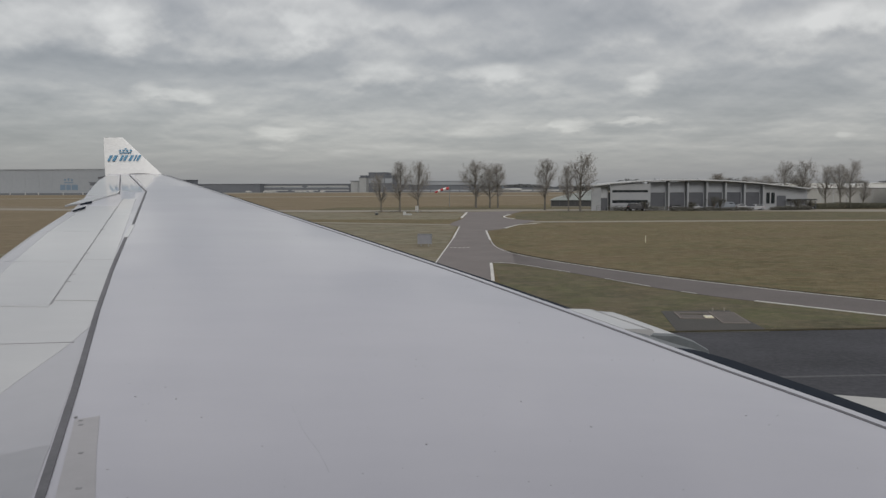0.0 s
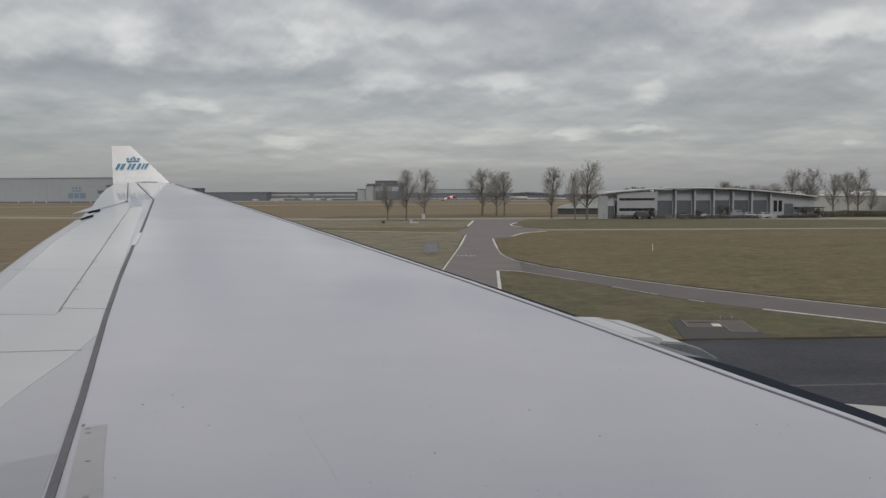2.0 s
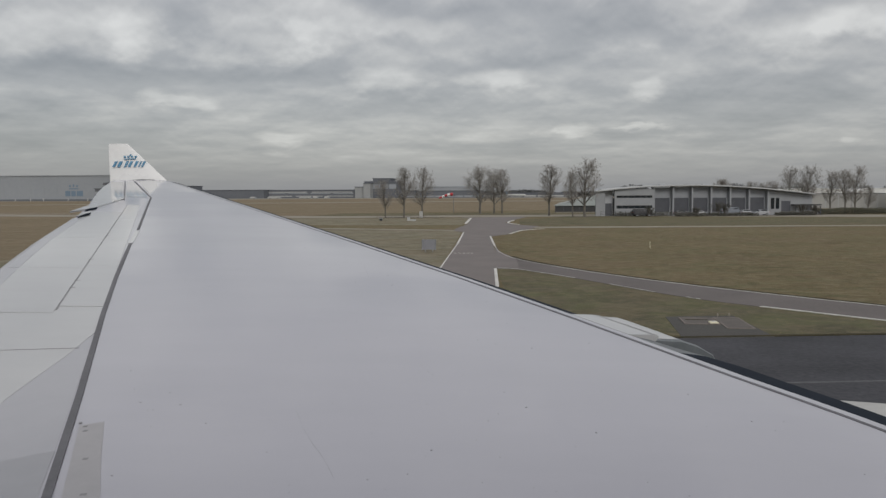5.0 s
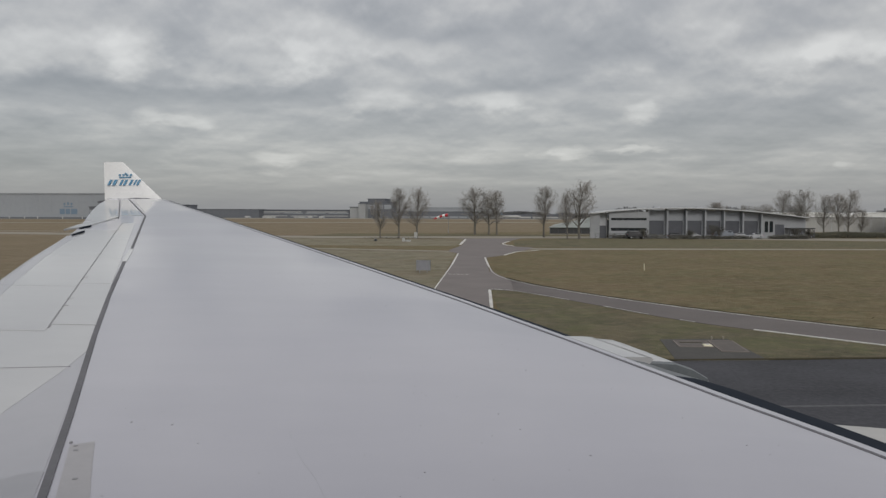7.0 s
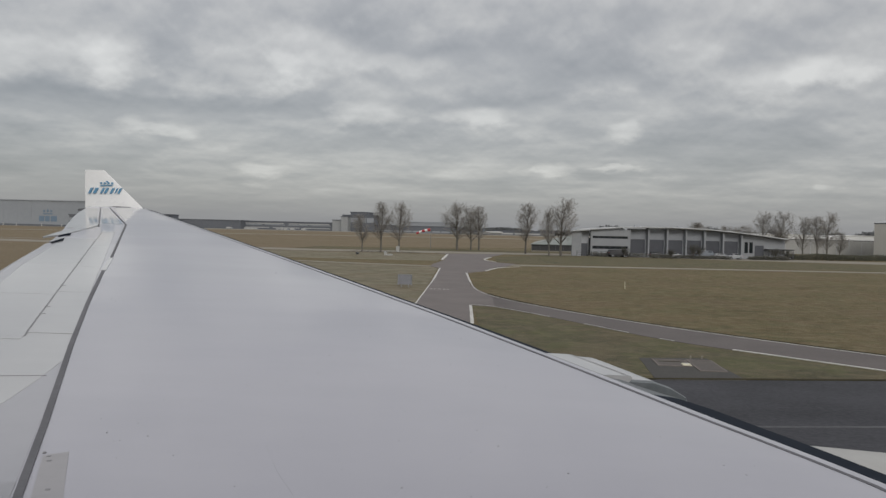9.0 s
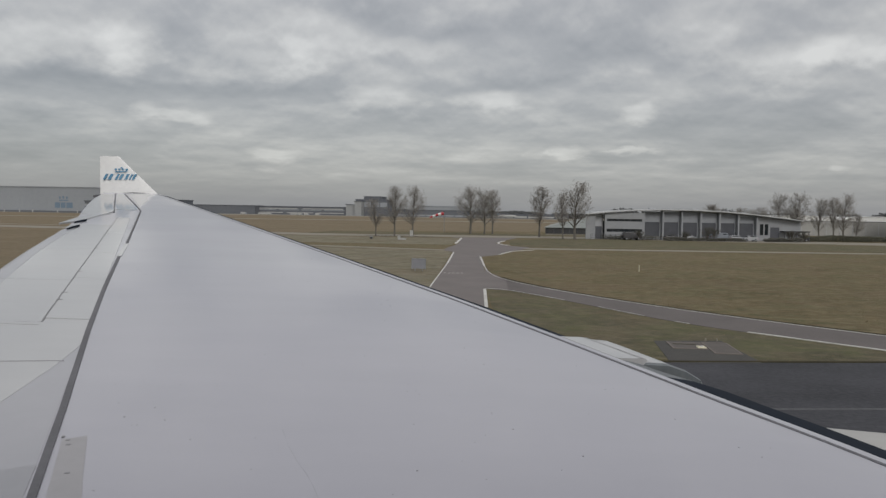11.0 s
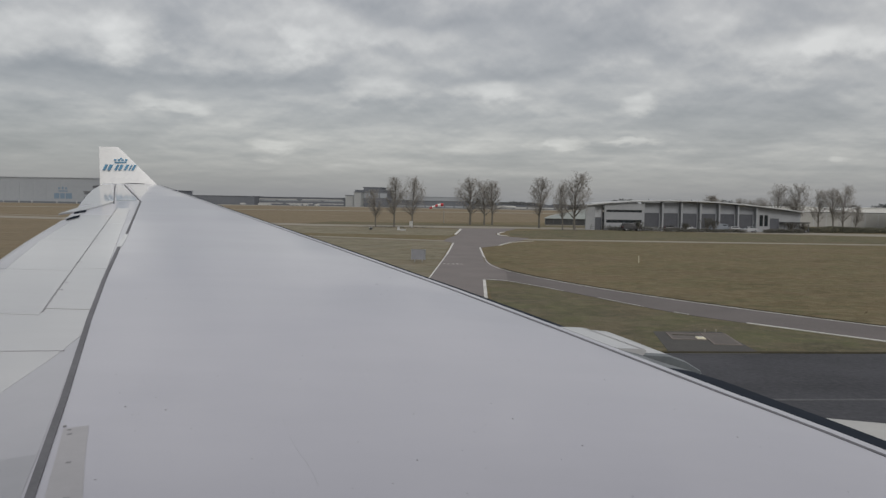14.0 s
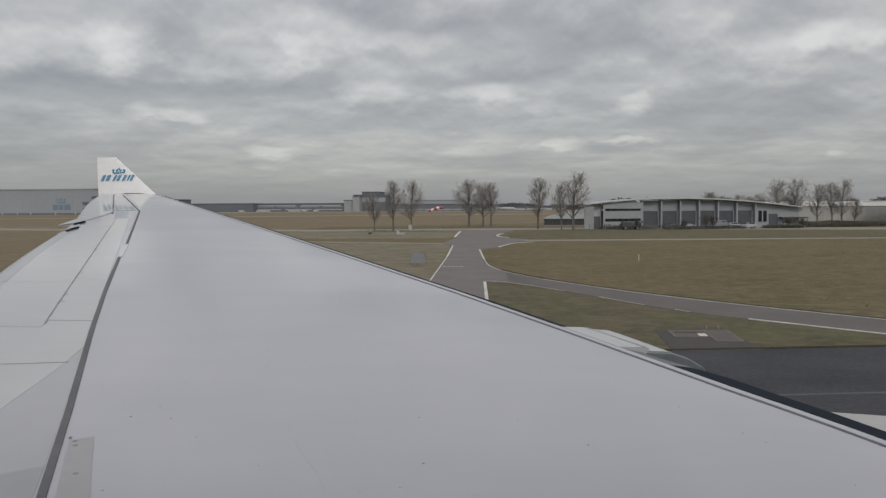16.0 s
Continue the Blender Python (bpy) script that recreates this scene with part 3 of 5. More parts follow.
def band(path, width, lift, thick=0.012):
    """A narrow strip along a line on the skin, cut into short lengths so that it follows it."""
    pts = []
    for a, b in zip(path, path[1:]):
        n = max(1, int((Vector(b) - Vector(a)).length / 0.5))
        pts += [tuple(Vector(a).lerp(Vector(b), k / n)) for k in range(n)]
    pts.append(path[-1])
    l, r = offset_path(pts, -width / 2), offset_path(pts, width / 2)
    return Shape().rings([[(*p, skin(*p, lift)), (*q, skin(*q, lift)), (*q, skin(*q, lift - thick)), (*p, skin(*p, lift - thick))] for p, q in zip(l, r)])


def patch(front, rear, y0, y1, lift, thick=0.012, n=8, gap=0.006):
    """A panel on the skin between two lines x = front(y), rear(y)."""
    ys = [y0 + gap + (y1 - y0 - 2 * gap) * k / n for k in range(n + 1)]
    rings = []
    for y in ys:
        a, b = front(y) - gap, rear(y) + gap
        xs = [a + (b - a) * k / 3 for k in range(4)]
        rings.append([(x, y, skin(x, y, lift)) for x in xs] + [(x, y, skin(x, y, lift - thick)) for x in xs[::-1]])
    return Shape().rings(rings)


plane = base("airplane", (0, 0, 0), "pale grey wing of a parked airliner with white upturned wingtip", "airplane")

# upper skin and belly of the wing
ys = [0.16 + (TIP_Y - 0.16) * k / 70 for k in range(71)]
us = [0, 0.01, 0.03, 0.06, 0.09, 0.13, 0.17, 0.21, 0.25, 0.29, 0.33, 0.38, 0.5, 0.65, 0.8, 0.9, 1.0]
rings = []
for y in ys:
    f, r = x_front(y), x_rear(y)
    c = f - r
    top = [(f - u * c, y, skin(f - u * c, y)) for u in us]
    low = [(f - u * c, y, skin(f - u * c, y) - 0.02 - 0.5 * c * 0.11 * math.sin(math.pi * min(1, u * 1.02)) ** 0.7) for u in us[::-1][1:-1]]
    rings.append(top + low)
wing = part("wing", Shape().rings(rings), WING_GREY, plane, "pale grey painted wing skin", smooth=True)


def lead(y, ahead):
    """A point ahead of the front edge, square to it."""
    d = (x_front(y + 0.2) - x_front(y - 0.2)) / 0.4
    n = math.hypot(1, d)
    return x_front(y) + ahead / n, y - d * ahead / n


# joint, pale slat strip and dark rounded nose along the front edge
nose_ys = [0.3 + (27.6 - 0.3) * k / 80 for k in range(81)]


def nose_ring(y, profile):
    return [(*lead(y, a), skin(x_front(y), y) + h) for a, h in profile]


part("slat_joint", Shape().rings([nose_ring(y, [(-0.012, 0.003), (0.016, 0.003), (0.016, -0.03), (-0.012, -0.03)]) for y in nose_ys]), SEAL, plane, "dark joint behind the slat")
part("slat", Shape().rings([nose_ring(y, [(0.016, 0.001), (0.05, -0.001), (0.092, -0.005), (0.092, -0.06), (0.016, -0.06)]) for y in nose_ys]), WING_GREY, plane, "pale strip of the slat")
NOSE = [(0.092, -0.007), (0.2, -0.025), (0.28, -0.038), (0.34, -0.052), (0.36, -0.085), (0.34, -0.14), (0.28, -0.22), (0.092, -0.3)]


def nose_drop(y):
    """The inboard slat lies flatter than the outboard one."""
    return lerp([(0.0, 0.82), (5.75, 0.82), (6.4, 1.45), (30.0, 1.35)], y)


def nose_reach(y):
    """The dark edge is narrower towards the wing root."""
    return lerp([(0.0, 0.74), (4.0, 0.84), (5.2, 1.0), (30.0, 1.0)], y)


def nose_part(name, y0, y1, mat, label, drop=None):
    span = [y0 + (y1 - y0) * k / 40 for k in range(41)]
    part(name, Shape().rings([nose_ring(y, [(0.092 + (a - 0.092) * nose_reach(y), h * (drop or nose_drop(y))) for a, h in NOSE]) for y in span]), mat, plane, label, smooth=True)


# Polished metal edge; its dark reflection of the ground is put into the colour.
nose_part("leading_edge", 0.3, 6.0, PAINTED_DARK, "rounded leading edge, painted dark as reflected ground")
nose_part("pylon_fillet", 6.0, 6.5, PYLON_GREY, "blue-grey fillet where the dark edge ends")
nose_part("pylon_fillet", 6.5, 7.2, WING_WHITE, "pale fillet between pylon and wing", 0.45)
nose_part("leading_edge", 7.2, 27.6, PAINTED_DARK, "rounded leading edge, painted dark as reflected ground")


# dark seal between skin and spoilers, in two lengths, and the bent seals near the tip
def seal_x(y):
    return -1.954 - 0.4382 * (y - 3.26)


def hinge_x(y):
    return -3.99 - 0.427 * (y - 6.878)


part("seal", band([(seal_x(0.6), 0.6), (seal_x(3.26), 3.26), (-2.546, 4.6), (-3.486, 6.68), (-4.328, 8.6), (-5.458, 11.26)], 0.038, 0.008), SEAL, plane, "dark rubber seal")
part("seal_cover", band([(-5.455, 11.26), (-6.067, 12.76)], 0.06, 0.010), WING_WHITE, plane, "pale cover on the seal")
part("seal", band([(-6.067, 12.76), (-9.037, 19.72)], 0.035, 0.010), SEAL, plane, "dark rubber seal")
part("seal", band([(-9.037, 19.72), (-12.8, 26.79)], 0.027, 0.010), SEAL, plane, "dark rubber seal")
part("seal", band([(-9.3, 18.94), (-13.09, 26.75)], 0.029, 0.010), SEAL, plane, "dark rubber seal")

# spoilers between seal and hinge line, flap panels behind them
cuts = [7.024, 9.3, 11.6, 14.4, 17.6]
for a, b in zip(cuts, cuts[1:]):
    part("spoiler", patch(lambda y: seal_x(y) - 0.045, hinge_x, a, b, 0.007), WING_WHITE, plane, "white spoiler panel")
cuts = [6.75, 9.1, 11.9, 15.9]
for a, b in zip(cuts, cuts[1:]):
    part("flap_panel", patch(lambda y: hinge_x(y) - 0.006, lambda y: x_rear(y) + 0.02, a, b, 0.006), WING_WHITE, plane, "white panel in front of the flap")
part("spoiler_gap", band([(hinge_x(6.88), 6.88), (hinge_x(17.55), 17.55)], 0.009, 0.0080), GROOVE, plane, "dark gap behind the spoilers")
for y in (7.9, 8.3, 9.75, 12.1):
    x = hinge_x(y)
    part("hinge_fitting", band([(x - 0.015, y), (x + 0.04, y + 0.01)], 0.010, 0.010, 0.02), GROOVE, plane, "small dark hinge fitting")
part("aileron", patch(lambda y: -9.3 - 0.485 * (y - 18.94) - 0.06, lambda y: x_rear(y) + 0.02, 18.4, 26.6, 0.006), WING_WHITE, plane, "white aileron panel")
part("tip_panel", patch(lambda y: -9.037 - 0.5323 * (y - 19.72) - 0.06, lambda y: -9.3 - 0.485 * (y - 18.94) + 0.05, 19.9, 26.7, 0.006), WING_WHITE, plane, "white panel between the bent seals")
part("tip_cap", on_skin([(-9.6, 20.9), (-12.0, 27.2), (-12.62, 27.3), (-12.65, 26.75)], 0.006), WING_WHITE, plane, "white outer wing panel")
# white inboard panel with its slanting paint edge, grey panel below it, darker root panel
white = [(seal_x(6.15) - 0.035, 6.15), (seal_x(7.03) - 0.035, 7.03), (hinge_x(7.03), 7.03), (-4.0, 6.80), (-4.6, 6.70), (-6.6, 6.0), (-6.9, 4.2), (-2.80, 4.0), (-2.95, 4.68), (-3.09, 5.44)]
grey = [(seal_x(y) - 0.035, y) for y in (6.12, 5.0, 4.0, 3.3, 1.0)] + [(-6.0, 1.0), (-6.9, 4.15), (-2.81, 3.99), (-2.96, 4.67), (-3.10, 5.42)]
part("flap_panel", on_skin(grey, 0.0016), SHADE_GREY, plane, "blue-grey inboard panel below the paint edge")
part("flap_panel", on_skin(white, 0.003), WING_WHITE, plane, "white inboard panel with a slanting paint edge")
part("panel_joint", band([(-6.4, 6.45), (-3.99, 6.88)], 0.009, 0.0065), SCUFF, plane, "fine panel joint")
part("panel_joint", band([(-6.4, 5.0), (-3.11, 5.63)], 0.006, 0.0065), SCUFF, plane, "fine panel joint")
part("root_panel", on_skin([(-2.2, 3.745), (-2.27, 3.70), (-2.334, 3.633), (-4.6, 2.2), (-4.6, 0.5), (-0.85, 0.55)], 0.003), PANEL_GREY, plane, "darker grey root panel")
part("walkway_hatch", on_skin([(-2.27, 4.09), (-2.177, 4.16), (-1.944, 3.677), (-1.60, 3.0), (-1.05, 2.0), (-1.29, 1.85), (-1.86, 3.19)], 0.004), HATCH_GREY, plane, "yellowish grey hatch cover")
for x, y, s in ((-2.293, 4.13, 1), (-2.244, 4.078, 1.4), (-2.21, 4.016, 1.6), (-2.019, 3.659, 1.6), (-1.828, 3.285, 1.8)):
    part("fastener", band([(x, y), (x + 0.013 * s, y + 0.004)], 0.018, 0.006), GROOVE, plane, "worn fastener")
for x, y in ((-0.089, 4.562), (-2.148, 4.49), (-1.913, 4.466), (0.25, 4.2), (-0.5, 3.9)):
    part("rivet", band([(x, y), (x + 0.009, y)], 0.008, 0.003), SCUFF, plane, "small dark rivet mark")
# fine dull specks all over the skin, and a broken scratch
rng = random.Random(77)
specks = Shape()
for k in range(150):
    y = 3.2 + 9.0 * rng.random() ** 1.6
    x = x_front(y) - 0.3 - (x_front(y) - seal_x(y) - 0.5) * rng.random()
    w = rng.uniform(0.002, 0.0045)
    m = band([(x, y), (x + w * rng.uniform(1.0, 2.2), y)], w * 1.4, 0.0016, 0.004)
    specks.add(m.v, m.f)
tagged(part("specks", specks, SPECK, plane, "fine dull specks in the paint"), kind="stuff")
line = smooth_path([(-1.258, 4.402), (-1.152, 4.149), (-1.063, 3.961), (-0.953, 3.757), (-0.84, 3.5)], 4)
for k in (0, 4, 7, 10, 13):
    part("scratch", band(line[k:k + 3], 0.0012, 0.0012), SHADE_GREY, plane, "fine scratch")

# Grey band paints the shading where the flap curves down.
for a, b in ((6.8, 9.1), (9.1, 11.9), (11.9, 15.9)):
    part("flap_shade_band", patch(lambda y: x_rear(y) + 0.16, lambda y: x_rear(y) + 0.015, a, b, 0.0074), SHADE_GREY, plane, "grey band painting the flap's shaded curve")
# lowered flap behind the rear edge, in lengths
for a, b in ((1.2, 6.7), (6.75, 11.9), (11.95, 15.2)):
    rr = []
    for k in range(9):
        y = a + (b - a) * k / 8
        x, z = x_rear(y), skin(x_rear(y), y)
        rr.append([(x + 0.04, y, z - 0.01), (x - 0.10, y, z - 0.04), (x - 0.3, y, z - 0.17), (x - 0.6, y, z - 0.45), (x - 0.95, y, z - 0.85), (x - 0.75, y, z - 0.75), (x - 0.3, y, z - 0.45), (x + 0.03, y, z - 0.25)])
    part("flap", Shape().rings(rr), WING_GREY, plane, "lowered grey flap", smooth=True)
# ends of the outer flap and of a fairing, standing a little proud of the rear edge
# dark plates paint the shade below these ends
for name, outline, mat, lift, label in (
        ("flap_end", [(-9.81, 20.0), (-9.24, 17.1), (-8.9, 15.91), (-8.84, 16.57), (-8.99, 17.27), (-9.4, 19.1)], WING_WHITE, 0.02, "white end of the outer flap"),
        ("cove_shade", [(-8.712, 16.125), (-8.814, 16.53), (-8.827, 16.82), (-8.73, 16.59)], PAINTED_DARK, 0.03, "dark plate painting the shade under the flap"),
        ("flap_fairing", [(-8.218, 14.898), (-8.469, 15.513), (-8.576, 16.125), (-8.385, 15.724)], WING_WHITE, 0.02, "white tail of a flap track fairing"),
        ("cove_shade", [(-8.089, 14.721), (-8.254, 15.236), (-8.325, 15.612), (-8.217, 15.368)], PAINTED_DARK, 0.03, "dark plate painting the shade under the flap")):
    part(name, on_skin(outline, lift, 0.03), mat, plane, label)

# upturned wingtip, canted outwards, with a plain blue emblem
WB, WT = 6.31, 7.57


def tip_at(x, h, side=0.0):
    """Point on the wingtip's inner face; h 0 at the base, 1 at the top."""
    return Vector((x, 27.72 + 0.30 * h + side, WB + (WT - WB) * h))


def tip_span(h):
    return -12.10 - 1.50 * h, -14.08 - 0.17 * h


rr = []
for k in range(13):
    h = k / 12
    f, r = tip_span(h)
    c = f - r
    lens = [0, 0.04, 0.14, 0.35, 0.65, 1.0]
    thick = [0.0, 0.020, 0.040, 0.05, 0.032, 0.004]
    rr.append([tip_at(f - u * c, h, -t * c * 0.6) for u, t in zip(lens, thick)] + [tip_at(f - u * c, h, t * c + 0.01) for u, t in list(zip(lens, thick))[::-1][:-1]])
winglet = part("winglet", Shape().rings(rr), GLOSS_WHITE, plane, "white upturned wingtip with a blue emblem", smooth=True)
part("winglet_joint", Shape().rings([[(x, 27.66, z + 0.02), (x, 27.75, z + 0.02), (x, 27.75, z - 0.05), (x, 27.66, z - 0.05)] for x, z in ((-14.3, 6.26), (-13.7, 6.325), (-13.0, 6.37), (-12.55, 6.36))]), SEAL, plane, "dark joint at the wingtip")


def emblem_piece(name, quad):
    """A slanted blue block on the inner face of the wingtip; quad gives station and height."""
    pts = [tip_at(x, (z - WB) / (WT - WB), -0.075) for x, z in quad]
    back = [p + Vector((0, 0.05, 0)) for p in pts]
    n = len(pts)
    s = Shape().add(pts + back, [tuple(range(n)), tuple(range(n, 2 * n))[::-1]] + [(i, (i + 1) % n, n + (i + 1) % n, n + i) for i in range(n)])
    part(name, s, SKY_BLUE, winglet, "blue emblem block")


for x, w in ((-14.02, 0.11), (-13.86, 0.14), (-13.62, 0.10), (-13.49, 0.12), (-13.30, 0.12), (-13.14, 0.06), (-13.04, 0.10)):
    w *= 0.66
    emblem_piece("emblem_block", [(x, 6.80), (x + w, 6.80), (x + w + 0.08, 6.985), (x + 0.08, 6.985)])
emblem_piece("emblem_bar", [(-13.64, 7.045), (-13.24, 7.055), (-13.24, 7.085), (-13.64, 7.075)])
for k in range(4):
    x = -13.66 + 0.125 * k
    emblem_piece("emblem_dot", [(x, 7.115), (x + 0.06, 7.115), (x + 0.06, 7.165), (x, 7.165)])
emblem_piece("emblem_dot", [(-13.46, 7.17), (-13.41, 7.17), (-13.41, 7.21), (-13.46, 7.21)])

# pylon over the front edge, white hump with a grey flank, and the engine below
ridge = [(0.02, 4.66, 0.08), (0.16, 4.78, 0.14), (0.298, 4.845, 0.18), (0.506, 4.845, 0.2), (0.646, 4.835, 0.2), (0.747, 4.803, 0.2), (0.853, 4.766, 0.2), (1.011, 4.71, 0.2), (1.178, 4.65, 0.2), (1.321, 4.595, 0.19), (1.449, 4.525, 0.16)]
rr = []
for x, z, w in ridge:
    z -= 0.015
    rr.append([(x, 7.75 - w, 4.0), (x, 7.75 - w, z - 0.10), (x, 7.75 - w * 0.75, z - 0.03), (x, 7.75, z), (x, 7.75 + w * 0.75, z - 0.03), (x, 7.75 + w, z - 0.10), (x, 7.75 + w, 4.0)])
part("pylon", Shape().rings(rr[:9]), WING_WHITE, plane, "white engine pylon hump", smooth=True)
part("pylon_nose", Shape().rings(rr[8:]), PYLON_GREY, plane, "blue-grey nose of the pylon", smooth=True)
flank = [(0.80, 4.685), (1.13, 4.675), (1.27, 4.63), (1.39, 4.56), (1.41, 4.3), (0.80, 4.3)]
part("pylon_panel", Shape().add([(x, 7.40, z) for x, z in flank] + [(x, 7.53, z) for x, z in flank], [tuple(range(6)), tuple(range(6, 12))[::-1]] + [(i, (i + 1) % 6, 6 + (i + 1) % 6, 6 + i) for i in range(6)]), PYLON_GREY, plane, "grey flank of the pylon")
rr = []
for x, r in ((-2.4, 0.62), (-1.2, 0.95), (0.2, 1.27), (1.4, 1.45), (2.15, 1.485), (3.2, 1.43), (4.6, 1.36), (5.3, 1.28), (5.55, 1.18), (5.45, 1.1), (4.8, 1.07)):
    rr.append([(x, 6.9 + r * math.cos(q), 2.82 + r * math.sin(q)) for q in (2 * math.pi * k / 40 for k in range(40))])
part("engine_cowl", Shape().rings(rr), COWL, plane, "white engine cowling below the wing", smooth=True)

# side of the cabin with the window through which one looks out
def hull(x, a, r):
    return (x, 0.16 - 2.80 + r * math.cos(a), 5.6 + r * math.sin(a))


hull_sh = Shape()
xs = [-16.0, -8.0, -3.0, -0.14, 0.11, 3.0, 8.0, 12.0]
a0, a1 = math.asin(0.12 / 2.82), math.asin(0.46 / 2.82)
angs = [-math.pi / 2 + (a0 + math.pi / 2) * k / 10 for k in range(11)] + [a1 + (1.5 * math.pi - a1) * k / 24 for k in range(25)]
for i in range(len(xs) - 1):
    for j in range(len(angs) - 1):
        if i == 3 and j == 10:
            continue
        q = [hull(x, a, r) for r in (2.82, 2.78) for x, a in ((xs[i], angs[j]), (xs[i + 1], angs[j]), (xs[i + 1], angs[j + 1]), (xs[i], angs[j + 1]))]
        hull_sh.add(q, [(0, 1, 2, 3), (7, 6, 5, 4)])
part("fuselage", hull_sh, GLOSS_WHITE, plane, "white cabin side with the open window bay")


# main wheels, which carry it
for gx, gy in ((-2.6, 2.2), (-2.6, -7.5)):
    part("gear_leg", Shape().tube([(gx, gy, 4.0), (gx, gy, 0.75)], [0.22, 0.18], 12), METAL, plane, "grey landing gear leg", smooth=True)
    part("gear_beam", Shape().box(gx - 1.0, gy - 0.12, 0.6, gx + 1.0, gy + 0.12, 0.85), METAL, plane)
    for dx in (-0.95, 0.95):
        for dy in (-0.55, 0.55):
            w = part("wheel", Shape().rings([[(gx + dx + r * math.cos(a), gy + dy + o, 0.71 + r * math.sin(a)) for a in (2 * math.pi * k / 24 for k in range(24))] for r, o in ((0.4, -0.22), (0.62, -0.2), (0.68, -0.1), (0.68, 0.1), (0.62, 0.2), (0.4, 0.22))]), TYRE, plane, "black tyre", smooth=True)
            part("rim", Shape().tube([(gx + dx, gy + dy - 0.23, 0.71), (gx + dx, gy + dy + 0.23, 0.71)], [0.36, 0.36], 16), METAL, w)


# ---- trees ----
def grow_tree(rng, height, spread, forks=4):
    """Trunk with rising limbs, and an oval crown of fine bare twigs; returns two shapes."""
    wood, twigs = Shape(), Shape()

    def limb(p, d, length, r, level):
        n = (8, 5, 3, 2, 1)[level]
        path, radii = [p], [r]
        for k in range(n):
            rise = 0.0 if level == 0 else 0.10 - 0.02 * level
            d = (d + Vector((rng.uniform(-1, 1), rng.uniform(-1, 1), rng.uniform(-0.7, 0.7))) * (0.085 + 0.045 * level) + Vector((0, 0, rise))).normalized()
            p = p + d * (length / n)
            path.append(p)
            radii.append(r * (1 - 0.8 * (k + 1) / n))
        (wood if level < 2 else twigs).tube(path, radii, 7 if level == 0 else (5 if level == 1 else 3))
        if level >= forks:
            return
        count = (32, 9, 7, 6, 4)[level]
        for c in range(count):
            lo = (0.24, 0.16, 0.12, 0.1, 0.1)[level]
            t = lo + (1 - lo) * (c + rng.random() * 0.8) / count
            i = min(int(t * n), n - 1)
            q = path[i].lerp(path[i + 1], t * n - i)
            axis = (path[i + 1] - path[i]).normalized()
            side = axis.orthogonal().normalized()
            side.rotate(Matrix.Rotation(rng.uniform(0, 2 * math.pi), 3, axis))
            if level == 0:
                lean = (1.08 - 0.56 * t) * spread * rng.uniform(0.85, 1.15)
                ln = height * 0.37 * lerp([(0.0, 0.62), (0.3, 0.9), (0.45, 1.0), (0.7, 0.88), (1.0, 0.42)], t) * rng.uniform(0.75, 1.12)
            else:
                lean = rng.uniform(0.5, 0.95) * spread
                ln = 0.5 * length * rng.uniform(0.65, 1.15) * (1.12 - 0.45 * t)
            dd = (axis * math.cos(lean) + side * math.sin(lean)).normalized()
            limb(q, dd, ln, max(radii[i] * rng.uniform(0.40, 0.56), (0.036, 0.015, 0.009, 0.007, 0.007)[level]), level + 1)
    limb(Vector((0, 0, -0.1)), Vector((0, 0, 1)), height * 0.86, height * 0.018, 0)
    return wood, twigs


tree_stock = []
for seed, h, s in ((11, 13.0, 0.86), (12, 13.0, 1.0), (13, 12.0, 0.8), (14, 13.0, 0.92)):
    tree_stock.append(tuple(sh.mesh(n) for sh, n in zip(grow_tree(random.Random(seed), h, s), ("trunk", "crown"))) + (h,))


def tree(which, x, y, height, turn, label, group, wide=1.0):
    wood, twigs, h = tree_stock[which]
    ob = base("tree", (x, y, 0), label, "tree", group, turn)
    k = 1.02 * height / h
    for name, me, mat in (("trunk", wood, BARK), ("crown", twigs, TWIG)):
        if not me.materials:
            me.materials.append(mat)
        p = new(name, me)
        p.parent = ob
        p.scale = (k * wide, k * wide, k)
    return ob


BARE = "bare winter tree with fine brown twigs"
for w, x, y, h, t in ((2, -38.0, 212, 9.0, 20), (0, -33.6, 213, 11.9, 130), (1, -29.6, 216, 12.2, 250)):
    tree(w, x, y, h, t, BARE + " beside the road", "trees by the crossing", 1.1)
for w, x, y, h, t in ((1, -18.2, 256, 13.4, 75), (3, -14.3, 257, 12.6, 190), (0, -12.0, 258, 12.6, 310)):
    tree(w, x, y, h, t, BARE + " in a close row", "trees by the crossing", 1.5 if x < -16 else 1.2)
for w, x, y, h, t, k in ((0, 1.4, 232, 12.9, 140, 1.2), (3, 9.9, 217.5, 13.7, 60, 1.35), (2, 7.0, 218, 11.0, 280, 0.9)):
    tree(w, x, y, h, t, BARE + " near the low building", "trees by the crossing", k)
for w, x, y, h, t in ((3, 64.8, 246, 12.3, 10), (1, 68.9, 245, 12.6, 120), (2, 75.8, 247, 11.2, 200), (0, 79.0, 245, 11.6, 300), (3, 81.9, 246, 12.4, 60), (2, 86.5, 250, 7.4, 90), (0, 72.0, 252, 8.8, 15)):
    tree(w, x, y, h, t, BARE + " near the greenhouses", "trees at the building's end", 1.15)
for w, x, y, h, t in ((1, 50.7, 322, 8.6, 33), (2, 61, 322, 10.2, 133), (3, 64.5, 326, 10.4, 233), (0, 73, 322, 9.4, 333), (1, 76.5, 325, 9.0, 83), (3, 81, 326, 9.8, 183)):
    tree(w, x, y, h, t, BARE + " behind the roof", "trees behind the building", 1.5)


